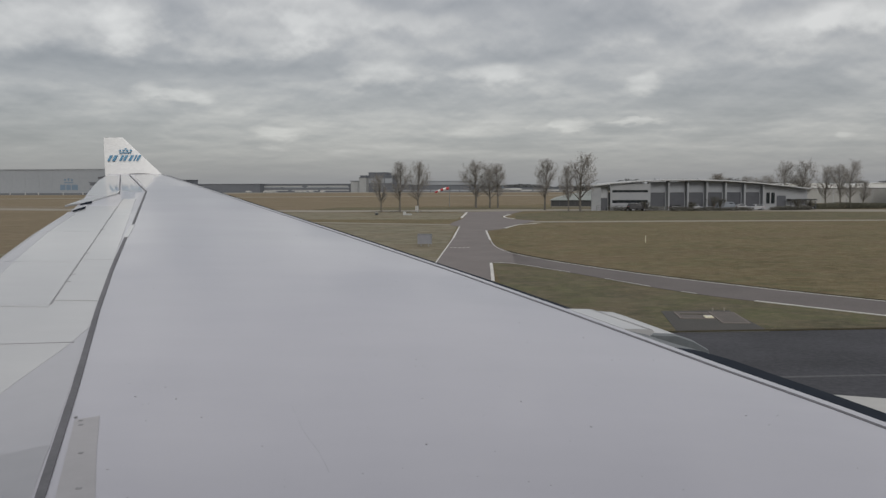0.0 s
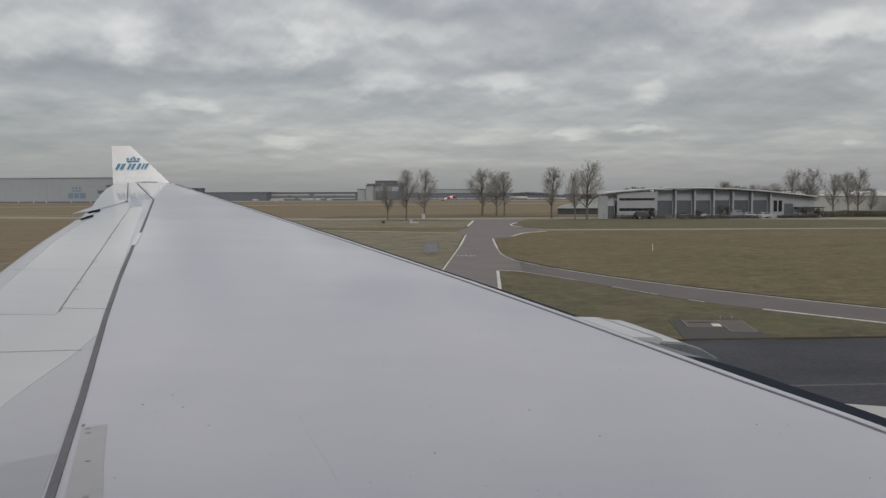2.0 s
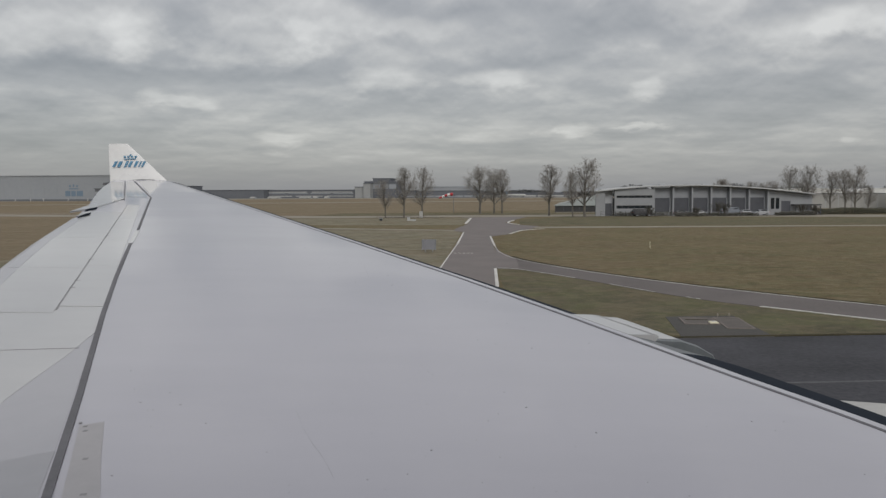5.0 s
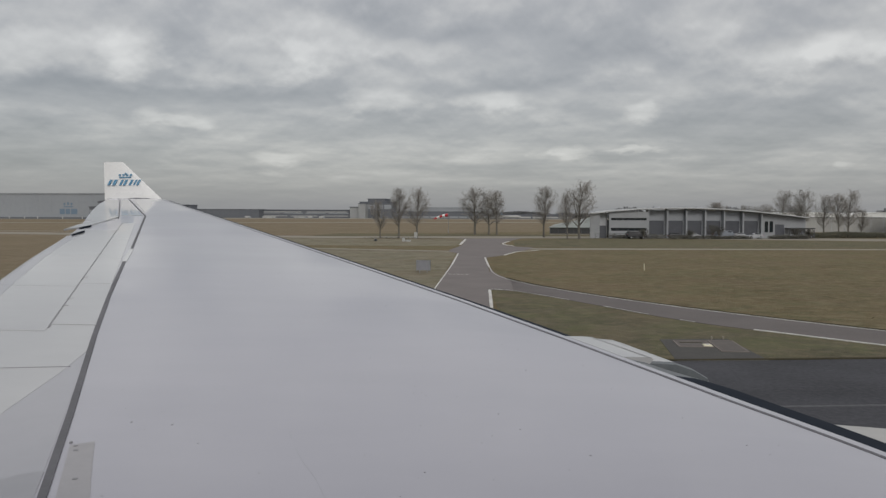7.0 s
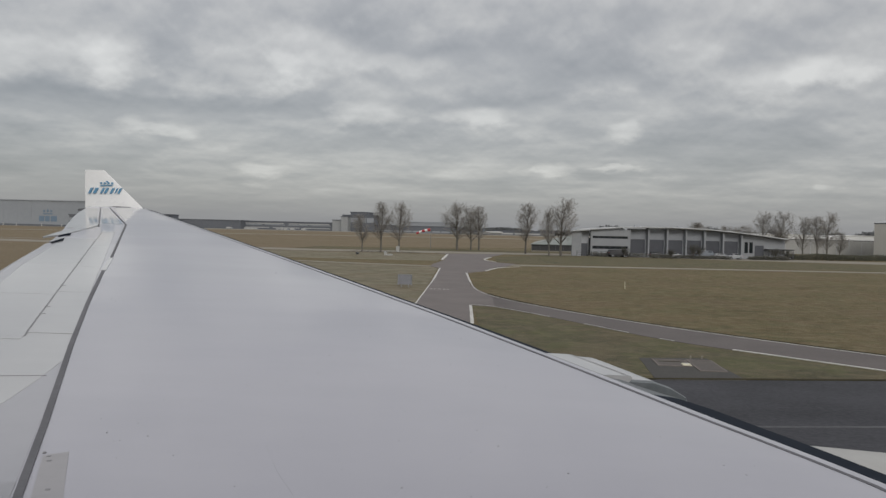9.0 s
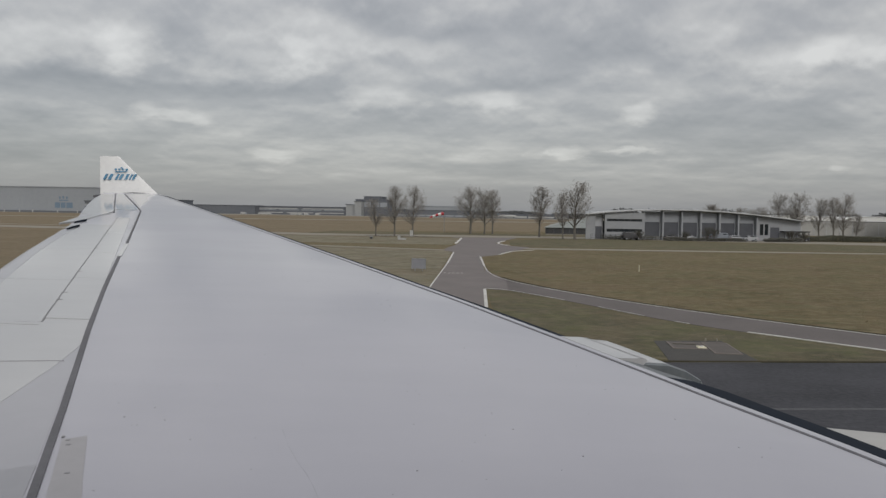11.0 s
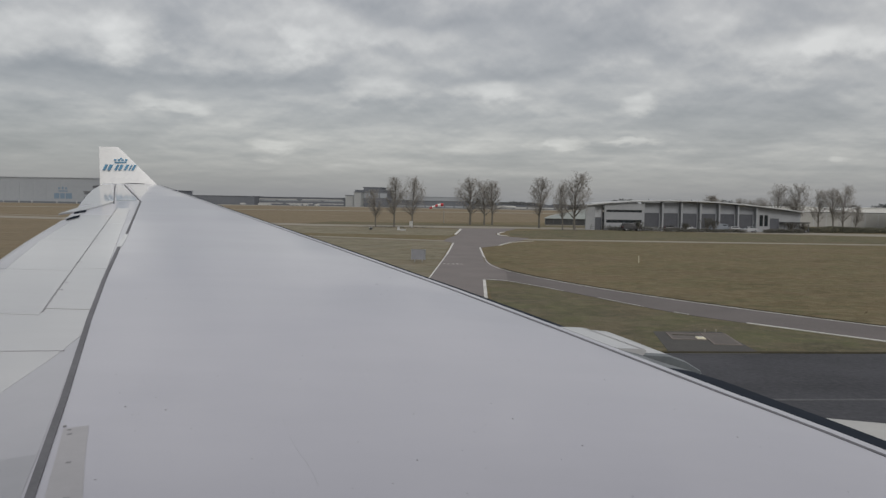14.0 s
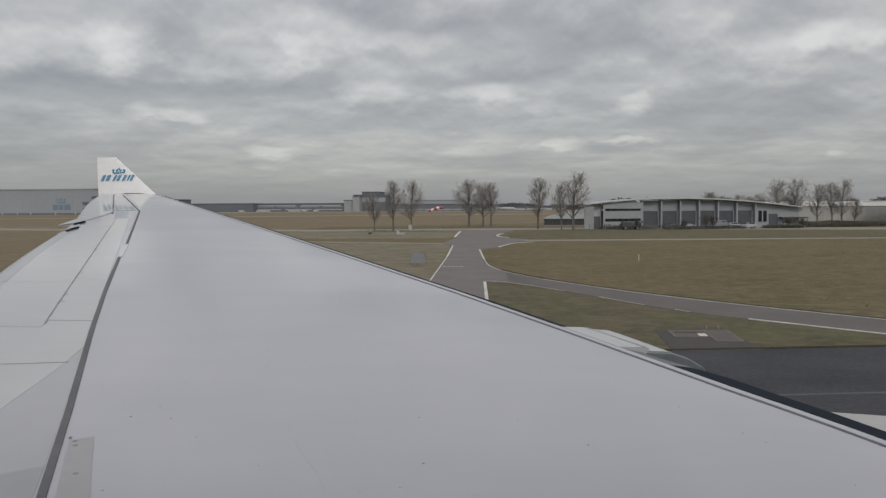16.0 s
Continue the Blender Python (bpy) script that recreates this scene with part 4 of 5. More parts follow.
# hedges and far woods: many small leaf clumps
def clumps(rng, places, size):
    s = Shape()
    for x, y, z in places:
        r = size * rng.uniform(0.6, 1.4)
        for k in range(3):
            a = rng.uniform(0, 2 * math.pi)
            d = Vector((math.cos(a), math.sin(a), rng.uniform(-0.6, 0.9))).normalized()
            e = d.orthogonal().normalized()
            c = Vector((x, y, z)) + Vector((rng.uniform(-r, r), rng.uniform(-r, r), rng.uniform(-r, r))) * 0.6
            s.add([c - e * r, c + d * r, c + e * r, c - d * r * 0.7], [(0, 1, 2, 3)])
    return s


def hedge(x0, y0, x1, y1, height, width, n, seed, label, mat=SCRUB):
    rng = random.Random(seed)
    pts = []
    for k in range(n):
        t = rng.random()
        top = height * (0.55 + 0.45 * noise.noise((t * 9 + seed, seed * 0.7, 0)) + 0.25)
        pts.append((x0 + (x1 - x0) * t + rng.uniform(-width, width), y0 + (y1 - y0) * t + rng.uniform(-width, width), rng.random() ** 0.8 * top))
    solid("hedge", clumps(rng, pts, 0.06 * height + 0.02), mat, label, "hedge", "stuff")


hedge(32, 221.5, 52, 226.5, 1.05, 0.7, 2600, 3, "low dark uneven hedge in front of the bays")
hedge(17.5, 226, 31, 224, 1.2, 0.9, 1400, 4, "low dark scrub by the fence")
hedge(57.5, 229.5, 67, 231.5, 1.2, 0.6, 1800, 8, "dark clipped scrub under the canopy")
hedge(66, 240, 125, 262, 1.7, 1.8, 8000, 5, "brown unkempt scrub under the trees", SCRUB_BROWN)
hedge(-40, 208, -24, 208, 0.5, 2.0, 500, 6, "low rough grass tufts by the road")


def shrub(x, y, height, wide, seed):
    """A many-stemmed bare shrub: thin stems that fan out from the foot, and a mist of twigs."""
    rng = random.Random(seed)
    ob = base("shrub", (x, y, 0), "dark leafless shrub in front of the bays", "shrub", "shrubs at the building")
    stems, twigs = Shape(), Shape()
    for k in range(26):
        a, lean = rng.uniform(0, 2 * math.pi), rng.uniform(0.05, 0.5)
        d = Vector((math.cos(a) * math.sin(lean) * wide, math.sin(a) * math.sin(lean), math.cos(lean)))
        path = [Vector((x, y, 0)) + d * height * t + Vector((rng.uniform(-1, 1), rng.uniform(-1, 1), 0)) * 0.1 * t for t in (0, 0.35, 0.7, 1.0)]
        stems.tube(path, [0.04, 0.03, 0.02, 0.01], 4)
        for j in range(24):
            p = path[1].lerp(path[3], rng.random())
            e = (d + Vector((rng.uniform(-1, 1), rng.uniform(-1, 1), rng.uniform(-0.2, 0.8)))).normalized() * rng.uniform(0.25, 0.7)
            twigs.tube([p, p + e], [0.016, 0.008], 3)
    part("stems", stems, BARK, ob)
    part("twigs", twigs, SCRUB, ob)


for x, y, h, wide, seed in ((42.4, 224.2, 3.3, 1.4, 31), (44.2, 224.6, 2.8, 1.3, 32), (25.8, 222.0, 2.2, 1.2, 33), (64.3, 231.0, 2.6, 1.3, 34), (67.6, 232.0, 2.4, 1.4, 35), (37.0, 223.0, 1.9, 1.5, 36)):
    shrub(x, y, h, wide, seed)


def far_wood(x0, y0, x1, y1, height, n, seed, size):
    rng = random.Random(seed)
    pts = []
    for k in range(n):
        t = rng.random()
        bump = 0.72 + 0.5 * noise.noise((t * 26 + seed, 1.3, 0)) + 0.28 * noise.noise((t * 110, seed, 4.0))
        pts.append((x0 + (x1 - x0) * t, y0 + (y1 - y0) * t + rng.uniform(-15, 15), rng.random() ** 0.7 * height * max(0.25, bump)))
    solid("far_wood", clumps(rng, pts, size), WOOD_FAR, "far dark belt of bare trees on the horizon", "wood", "stuff")


far_wood(-130, 1420, 900, 1250, 10, 14000, 21, 1.3)
far_wood(-1600, 1900, -100, 1700, 11, 9000, 22, 2.0)
far_wood(60, 700, 420, 640, 11, 9000, 23, 0.85)
far_wood(900, 1250, 2600, 200, 16, 3000, 24, 4.0)
far_wood(-3000, 900, -1600, 1900, 16, 2500, 25, 4.0)

# ---- the low building with the arched roof ----
house = base("building", (27.6, 228.0, 0), "low grey and white depot with a long arched roof", "building", "", 12.0)
HM = house.matrix_world.copy()
ROOF = [(-15, 5.95), (-10, 6.55), (-3, 7.1), (4, 7.35), (12, 7.4), (20, 7.15), (28, 6.6), (36, 5.8), (42, 5.1)]


def roof_z(u):
    return lerp(ROOF, u)


def h_box(*b):
    return Shape().box(*b, m=HM)


def h_part(name, sh, mat, label="", parent=None):
    return part(name, sh, mat, parent or house, label)


def back(u):
    """The roof is shallow over the entrance corner."""
    return 1.7 if u < -11.5 else 9.0


us = [-15 + 57 * k / 48 for k in range(49)]
rr = [[HM @ Vector((u, v, roof_z(u) + dz)) for v, dz in ((-0.8, 0.12), (-0.8, 0.34), (0, 0.42), (back(u), 0.42), (back(u), 0.0))] for u in us]
roof = h_part("roof", Shape().rings(rr), ROOF_PALE, "pale arched sheet roof")
# white front with two window bands
for z0, z1 in ((0, 1.9), (2.65, 4.55), (5.15, 6.75)):
    h_part("wall", h_box(-10.2, 0, z0, 0, 0.4, z1), CLAD_WHITE, "white clad front wall")
for u in (-10.2, -0.5):
    for z0, z1 in ((1.9, 2.65), (4.55, 5.15)):
        h_part("wall", h_box(u, 0.004, z0, u + 0.5, 0.396, z1), CLAD_WHITE, "white clad front wall")
for z0, z1 in ((1.9, 2.65), (4.55, 5.15)):
    win = h_part("window", h_box(-9.7, 0.12, z0, -0.5, 0.2, z1), GLASS, "long dark window band")
    for k in range(7):
        u = -9.7 + 9.2 * k / 6
        part("frame", h_box(u - 0.04, 0.05, z0, u + 0.04, 0.14, z1), CLAD_DARK, win)
# recessed bays with doors between pale fins
BAY = 4.98
for k in range(7):
    u = BAY * k
    fin = Shape()
    fin.box(u - 0.2, 0.1, 0, u + 0.2, 1.7, roof_z(u) - 0.02, m=HM)
    h_part("fin", fin, CLAD_WHITE, "pale upright fin")
for k in range(6):
    u0, u1 = BAY * k + 0.22, BAY * (k + 1) - 0.22
    top = roof_z((u0 + u1) / 2)
    h_part("wall", h_box(u0, 1.5, 4.5, u1, 1.8, top - 0.12), BAY_GREY, "grey upper wall of a bay")
    h_part("wall", h_box(u0, 1.5, 0, u1, 1.8, 0.9), BAY_GREY)
    door = h_part("bay_door", h_box(u0 + 0.25, 1.6, 0.9, u1 - 0.25, 1.72, 4.5), CLAD_DARK, "dark ribbed roller door")
    for j in range(8):
        z = 1.1 + 0.43 * j
        part("slat", h_box(u0 + 0.25, 1.55, z, u1 - 0.25, 1.6, z + 0.3), CLAD_DARK, door)
    for e in (u0, u1 - 0.25):
        h_part("post", h_box(e, 1.48, 0.9, e + 0.25, 1.75, 4.5), CLAD_GREY)
# recess with the entrance, white wing with a sloping roof line
h_part("wall", h_box(-12.6, 1.6, 0, -10.2, 1.9, 6.3), CLAD_GREY, "grey recessed entrance wall")
h_part("entrance_door", h_box(-12.3, 1.5, 0.0, -10.5, 1.62, 3.2), CLAD_DARK, "dark entrance door")
side = Shape()
side.add([HM @ Vector(p) for p in ((-15, 0, 0), (-12.6, 0, 0), (-12.6, 0, roof_z(-12.6)), (-15, 0, roof_z(-15)), (-15, 0.4, 0), (-12.6, 0.4, 0), (-12.6, 0.4, roof_z(-12.6)), (-15, 0.4, roof_z(-15)))], [(0, 1, 2, 3), (7, 6, 5, 4), (0, 4, 5, 1), (1, 5, 6, 2), (2, 6, 7, 3), (3, 7, 4, 0)])
h_part("wall", side, CLAD_WHITE, "grey side wall under the falling roof")
ends = Shape()
eu = [30.1 + 11.9 * k / 8 for k in range(9)]
ends.rings([[HM @ Vector(p) for p in ((u, 1.0, 0), (u, 1.4, 0), (u, 1.4, roof_z(u) - 0.01), (u, 1.0, roof_z(u) - 0.01))] for u in eu])
h_part("wall", ends, CLAD_WHITE, "white end wall under the falling roof")
for u in (31.0, 32.3):
    h_part("window", h_box(u, 0.9, 1.6, u + 0.9, 1.05, 4.4), GLASS, "tall dark window")
h_part("entrance_door", h_box(33.8, 0.9, 0, 36.2, 1.05, 3.6), CLAD_DARK, "dark double door")
h_part("canopy", h_box(36.4, -1.2, 2.45, 43.5, 1.0, 2.75), FENCE_DARK, "dark flat canopy")
for u in (36.6, 39.8, 43.2):
    h_part("post", h_box(u, -1.1, 0, u + 0.15, -0.95, 2.2), CLAD_DARK)
h_part("wall", h_box(-11.2, 8.6, 0, 42, 9, 4.6), CLAD_GREY, "grey rear wall")
h_part("wall", h_box(41.6, 1.4, 0, 42, 8.6, 5.0), CLAD_GREY, "grey gable wall")
h_part("wall", h_box(-11.2, 1.9, 0, -10.8, 8.6, 6.2), CLAD_WHITE, "grey gable wall")
for u in (3.0, 14.5):
    h_part("vent", h_box(u, 5, 7.5, u + 1.6, 6, 8.1), CLAD_GREY, "grey roof vent")

shed = base("shed", (9.2, 262.0, 0), "long low dark lean-to shed with a pale green pitched roof", "shed")
part("plinth", Shape().box(3.4, 262.0, 0, 15.0, 271.0, 0.35), PALE, shed, "pale concrete plinth")
part("wall", Shape().box(3.4, 262.0, 0.35, 15.0, 271.0, 2.1), FENCE_DARK, shed, "dark boarded wall")
pitch = [(3.0, 261.6, 2.22), (15.4, 261.6, 2.22), (18.8, 272.0, 5.85), (4.9, 272.0, 2.95)]
part("roof", Shape().add(pitch + [(x, y, z - 0.16) for x, y, z in pitch], [(0, 1, 2, 3), (7, 6, 5, 4), (0, 4, 5, 1), (1, 5, 6, 2), (2, 6, 7, 3), (3, 7, 4, 0)]), SHED_ROOF, shed, "pale green pitched roof")
for k in range(6):
    part("post", Shape().box(3.45 + 2.27 * k, 261.88, 0.35, 3.57 + 2.27 * k, 262.0, 2.1), CLAD_DARK, shed)

# arched greenhouses beyond
def greenhouse(x, y, w, depth, h, rise, label):
    g = base("greenhouse", (x, y, 0), label, "greenhouse", "arched greenhouses")

    def arc(k, n=18):
        a = math.pi * k / n
        return x - w / 2 * math.cos(a), h - rise + rise * math.sin(a)
    part("roof", Shape().rings([[(px, y - 0.3, pz), (px, y + depth, pz), (px, y + depth, pz - 0.15), (px, y - 0.3, pz - 0.15)] for px, pz in map(arc, range(19))]), FILM, g, "white arched roof", smooth=True)
    ends = [arc(18 - k) for k in range(19)]
    n = len(ends)
    part("gable", Shape().add([(px, y, pz - 0.1) for px, pz in ends] + [(px, y + 0.2, pz - 0.1) for px, pz in ends], [tuple(range(n)), tuple(range(n, 2 * n))[::-1]] + [(i, (i + 1) % n, n + (i + 1) % n, n + i) for i in range(n)]), FILM, g, "white arched gable sheet")
    part("wall", Shape().box(x - w / 2, y, 0, x + w / 2, y + 0.2, h - rise - 0.1), MILKY, g, "milky end wall")
    for k in range(7):
        u = x - w / 2 + w * k / 6
        part("post", Shape().box(u - 0.08, y - 0.1, 0, u + 0.08, y, h - rise), CLAD_GREY, g)
    part("rail", Shape().box(x - w / 2, y - 0.12, h - rise - 0.25, x + w / 2, y - 0.02, h - rise - 0.05), CLAD_DARK, g)
    return g


for x in (68.8, 95.3, 121.8, 148.3, 174.8):
    greenhouse(x, 330, 26.2, 60, 7.2, 1.8, "low greenhouse with a white arched roof")

# ---- far buildings across the airfield ----
def far_hall(name, u0, u1, z1, y, mat, label, bands=(), slope=0.0):
    """A long hall facing the camera: azimuths (degrees to the right of straight out) and distance."""
    x0, x1 = y * math.tan(radians(u0)), y * math.tan(radians(u1))
    h = base(name, ((x0 + x1) / 2, y, 0), label, "building", "far airport buildings")
    part("wall", Shape().box(x0, y, 0, x1, y + 40, z1 - 0.8), mat, h)
    part("roof", Shape().box(x0 - 0.6, y - 0.6, z1 - 0.8, x1 + 0.6, y + 40.6, z1), FAR_DARK if mat is not FAR_GREY else FAR_GREY, h, "flat roof edge")
    for za, zb, m2, gaps in bands:
        n = max(1, gaps)
        for k in range(n):
            a = x0 + (x1 - x0) * (k + 0.06) / n
            b = x0 + (x1 - x0) * (k + 0.94) / n
            part("window", Shape().box(a, y - 0.25, za, b, y + 0.1, zb), m2, h, "window band")
    return h


def azim(px):
    """Degrees to the right of straight out for a place across the view."""
    return math.degrees(math.atan((px - 784) / 1572.4)) - 6.0


big = far_hall("hangar", azim(-420), azim(186), 24.2, 790, FAR_GREY, "huge blue-grey hangar with a faded blue emblem")
bx0, bx1 = 790 * math.tan(radians(azim(-420))), 790 * math.tan(radians(azim(186)))
for k in range(26):
    x = bx0 + (bx1 - bx0) * k / 26
    part("door_panel", Shape().box(x + 0.04, 789.7, 0.3, x + (bx1 - bx0) / 26 - 0.04, 790.0, 19.5), FAR_GREY, big, "tall grey hangar door panel")
part("base_strip", Shape().box(bx0, 789.2, 0, bx1, 789.6, 1.7), FAR_DARK, big, "dark strip along the foot")
ex = 790 * math.tan(radians(azim(118)))
for dx, w, z0, z1 in ((-8.5, 5, 4.5, 9.5), (-2.6, 4.4, 4.5, 9.5), (2.8, 6, 4.5, 9.5), (-4.5, 9, 11, 12), (-4.5, 1.6, 13, 15), (-1.0, 1.6, 13, 15.6), (2.4, 1.6, 13, 15)):
    part("emblem_block", Shape().box(ex + dx, 789.5, z0, ex + dx + w, 789.66, z1), FAR_BLUE, big, "faded blue emblem block")
far_hall("hall", azim(155), azim(182), 11.5, 745, FAR_DARK, "dark low annex in front of the hangar", ((6, 8.5, FAR_GREY, 4), (1.5, 4, FAR_GREY, 3)))
for px in (13, 40, 63, 107, 142):
    x = 789 * math.tan(radians(azim(px)))
    part("post", Shape().box(x - 0.4, 788.9, 0, x + 0.4, 789.2, 2.5), FAR_LIGHT, big, "pale gate post")
far_hall("hall", azim(180), azim(455), 11.5, 1120, FAR_DARK, "long low dark hall across the airfield")
far_hall("terminal", azim(455), azim(616), 11.2, 1140, FAR_DARK, "long low terminal with pale window bands", ((7.6, 8.6, FAR_LIGHT, 2), (6.0, 7.0, FAR_GREY, 4), (2.4, 3.3, FAR_LIGHT, 3)))
far_hall("office_block", azim(616), azim(633), 15, 1135, OFFICE_GREY, "pale office block beside the terminal")
far_hall("office_block", azim(633), azim(690), 22, 1150, FAR_DARK, "dark grey office block with stepped top", ((12, 18, FAR_GREY, 4),))
far_hall("office_block", azim(648), azim(679), 26, 1152, FAR_DARK, "dark set-back top storey of the office block")
far_hall("office_block", azim(631), azim(643), 19.5, 1130, OFFICE_GREY, "narrow pale stair tower")
far_hall("hall", azim(690), azim(842), 9.5, 1150, FAR_DARK, "long low dark hall across the airfield", ((1, 3, FAR_GREY, 9),))
far_hall("hall", azim(745), azim(830), 15.5, 1250, FAR_GREY, "grey flat-roofed hall behind")
far_hall("hall", azim(842), azim(1010), 6.5, 1180, FAR_DARK, "low dark sheds at the apron", ((1, 3, FAR_LIGHT, 7),))
far_hall("hall", azim(296), azim(325), 17, 1105, FAR_DARK, "dark block on the horizon beside the wing")
bx = 285 * math.tan(radians(azim(1658)))
block = base("hall", (bx + 11, 285, 0), "tall pale hall with a rounded roof beside the greenhouses", "building")
part("wall", Shape().box(bx, 285, 0, bx + 22, 318, 11.2), CREAM_CLAD, block, "pale clad wall")
part("trim", Shape().box(bx - 0.1, 284.9, 11.2, bx + 22.1, 318.1, 11.5), CLAD_DARK, block, "dark eaves line")
arch = [(bx - 0.3 + 22.6 * k / 12, 11.5 + 1.3 * math.sin(math.pi * k / 12) ** 0.5) for k in range(13)]
part("roof", Shape().rings([[(px, 284.6, pz), (px, 318.4, pz), (px, 318.4, 11.5), (px, 284.6, 11.5)] for px, pz in [(arch[0][0], 11.55)] + arch[1:-1] + [(arch[-1][0], 11.55)]]), ROOF_PALE, block, "pale rounded roof")
# pale vans and boxes on the apron
for px, w, h in ((434, 6, 2.6), (472, 16, 2.4), (520, 4, 2.2), (527, 4, 2.2), (534, 4, 2.4), (545, 5, 2.6), (565, 5, 2.8)):
    x = 1080 * math.tan(radians(azim(px)))
    v = base("service_van", (x, 1080, 0), "small pale van far off on the apron", "van", "vans on the apron")
    part("body", Shape().box(x - w / 2, 1080, 0.5, x + w / 2, 1082.4, h), FAR_LIGHT, v)
    part("cab", Shape().box(x + w / 2, 1080.1, 0.5, x + w / 2 + 1.4, 1082.3, h * 0.8), FAR_GREY, v)
    for dx in (-0.32, 0.32):
        part("wheel", Shape().tube([(x + dx * w, 1079.9, 0.4), (x + dx * w, 1082.5, 0.4)], [0.4, 0.4], 10), TYRE, v)


# ---- things on the turf ----
pad = solid("inspection_pad", Shape().slab([(5.6, 36.3), (5.75, 42.7), (9.0, 43.3), (9.35, 37.0)], -0.05, 0.03), SLAB, "weathered concrete pad with sunken covers beside the taxiway", "concrete pad")
for x0, y0, x1, y1 in ((6.35, 40.4, 7.75, 42.2), (7.95, 39.2, 9.0, 42.4)):
    c = part("cover", Shape().box(x0, y0, 0.0, x1, y1, 0.05), COVER, pad, "weathered reddish cover plate")
    for a, b, c2, d in ((x0 - 0.07, y0 - 0.1, x1 + 0.07, y0), (x0 - 0.07, y1, x1 + 0.07, y1 + 0.1), (x0 - 0.07, y0, x0, y1), (x1, y0, x1 + 0.07, y1)):
        part("rim", Shape().box(a, b, 0.0, c2, d, 0.06), RIM, c, "worn reddish rim")
part("slot", Shape().box(6.5, 41.55, 0.03, 7.5, 41.72, 0.058), DARK_STRIP, pad, "dark slot")
lamp = base("ground_light", (7.6, 40.7, 0.05), "small cream lamp housing on the concrete pad", "light")
part("housing", Shape().rings([[(7.6 + sx * a, 40.72 + sy * b, z) for sx, sy in ((-1, -1), (1, -1), (1, 1), (-1, 1))] for a, b, z in ((0.19, 0.27, 0.03), (0.19, 0.27, 0.085), (0.16, 0.23, 0.105))]), CREAM, lamp, "cream sheet housing")
part("lens", Shape().rings([[(7.6 + r * math.cos(a), 40.72 + r * math.sin(a), z) for a in (2 * math.pi * k / 14 for k in range(14))] for r, z in ((0.09, 0.105), (0.08, 0.125), (0.04, 0.135))]), PAINT_LINE, lamp, "pale lens", smooth=True)
for x, y in ((8.2, 43.0), (8.75, 43.1)):
    stub = base("marker_stub", (x, y, 0), "short white marker stub at the pad's edge", "marker", "marker stubs")
    part("post", Shape().tube([(x, y, 0), (x, y, 0.12)], [0.04, 0.035], 8), PALE, stub)
    part("cap", Shape().tube([(x, y, 0.12), (x, y, 0.16)], [0.05, 0.03], 8), PALE, stub)

mark = base("marker_post", (11.26, 96.2, 0), "thin white marker post in the turf", "marker")
part("post", Shape().tube([(11.26, 96.2, 0), (11.24, 96.2, 0.62)], [0.045, 0.035], 8), CREAM, mark)
part("cap", Shape().tube([(11.24, 96.2, 0.62), (11.24, 96.2, 0.72)], [0.05, 0.02], 8), CREAM, mark)

board = base("taxiway_sign", (-11.4, 88.0, 0), "back of a square blue-grey taxiway sign on two legs", "sign")
part("panel", Shape().box(-12.1, 88.0, 0.28, -10.7, 88.18, 1.25), SIGN_GREY, board, "blue-grey sheet back")
for x in (-12.12, -10.76):
    part("frame", Shape().box(x, 87.97, 0.24, x + 0.08, 88.21, 1.27), METAL, board)
part("frame", Shape().box(-12.12, 87.97, 1.25, -10.68, 88.21, 1.3), METAL, board)
for x in (-11.8, -11.05):
    part("leg", Shape().box(x, 88.05, 0, x + 0.07, 88.12, 0.28), METAL, board)

# orange cone lamp on the far edge of the taxiway
cx, cy = 16.6, 38.8
cone = base("marker_cone", (cx, cy, 0.02), "orange cone with a small white lamp at the taxiway edge", "cone")


def ring(x, y, z, r, n=16):
    return [(x + r * math.cos(2 * math.pi * k / n), y + r * math.sin(2 * math.pi * k / n), z) for k in range(n)]


part("foot", Shape().rings([ring(cx, cy, 0.02, 0.27), ring(cx, cy, 0.08, 0.26)]), CONE_ORANGE, cone)
part("body", Shape().rings([ring(cx, cy, z, r) for z, r in ((0.08, 0.22), (0.4, 0.18), (0.52, 0.13), (0.6, 0.06))]), CONE_ORANGE, cone, smooth=True)
part("stem", Shape().rings([ring(cx, cy, 0.6, 0.05), ring(cx, cy, 0.74, 0.045)]), FENCE_DARK, cone, "dark stem")
part("lamp", Shape().rings([ring(cx, cy, z, r) for z, r in ((0.74, 0.06), (0.82, 0.065), (0.9, 0.03))]), PAINT_LINE, cone, "white lamp", smooth=True)

# pale stakes and boxes under the trees
for x, y, w, h in ((-28.7, 188, 0.5, 0.75), (-27.9, 188.3, 1.4, 0.3), (-34.9, 189, 0.6, 0.5)):
    b = base("cable_box", (x, y, 0), "small box on the turf under the trees", "box", "boxes under the trees")
    part("body", Shape().box(x - w / 2, y, 0, x + w / 2, y + 0.4, h), FAR_LIGHT if x > -30 else FENCE_DARK, b)
    part("lid", Shape().box(x - w / 2 - 0.04, y - 0.04, h, x + w / 2 + 0.04, y + 0.44, h + 0.06), CLAD_GREY, b)
tg = base("tree_guard", (-29.65, 214.6, 0), "pale board guard round a tree trunk", "guard")
for dx in (-0.42, 0.0):
    part("board", Shape().box(-29.65 + dx, 214.5, 0, -29.65 + dx + 0.38, 214.6, 1.5), FAR_LIGHT, tg)


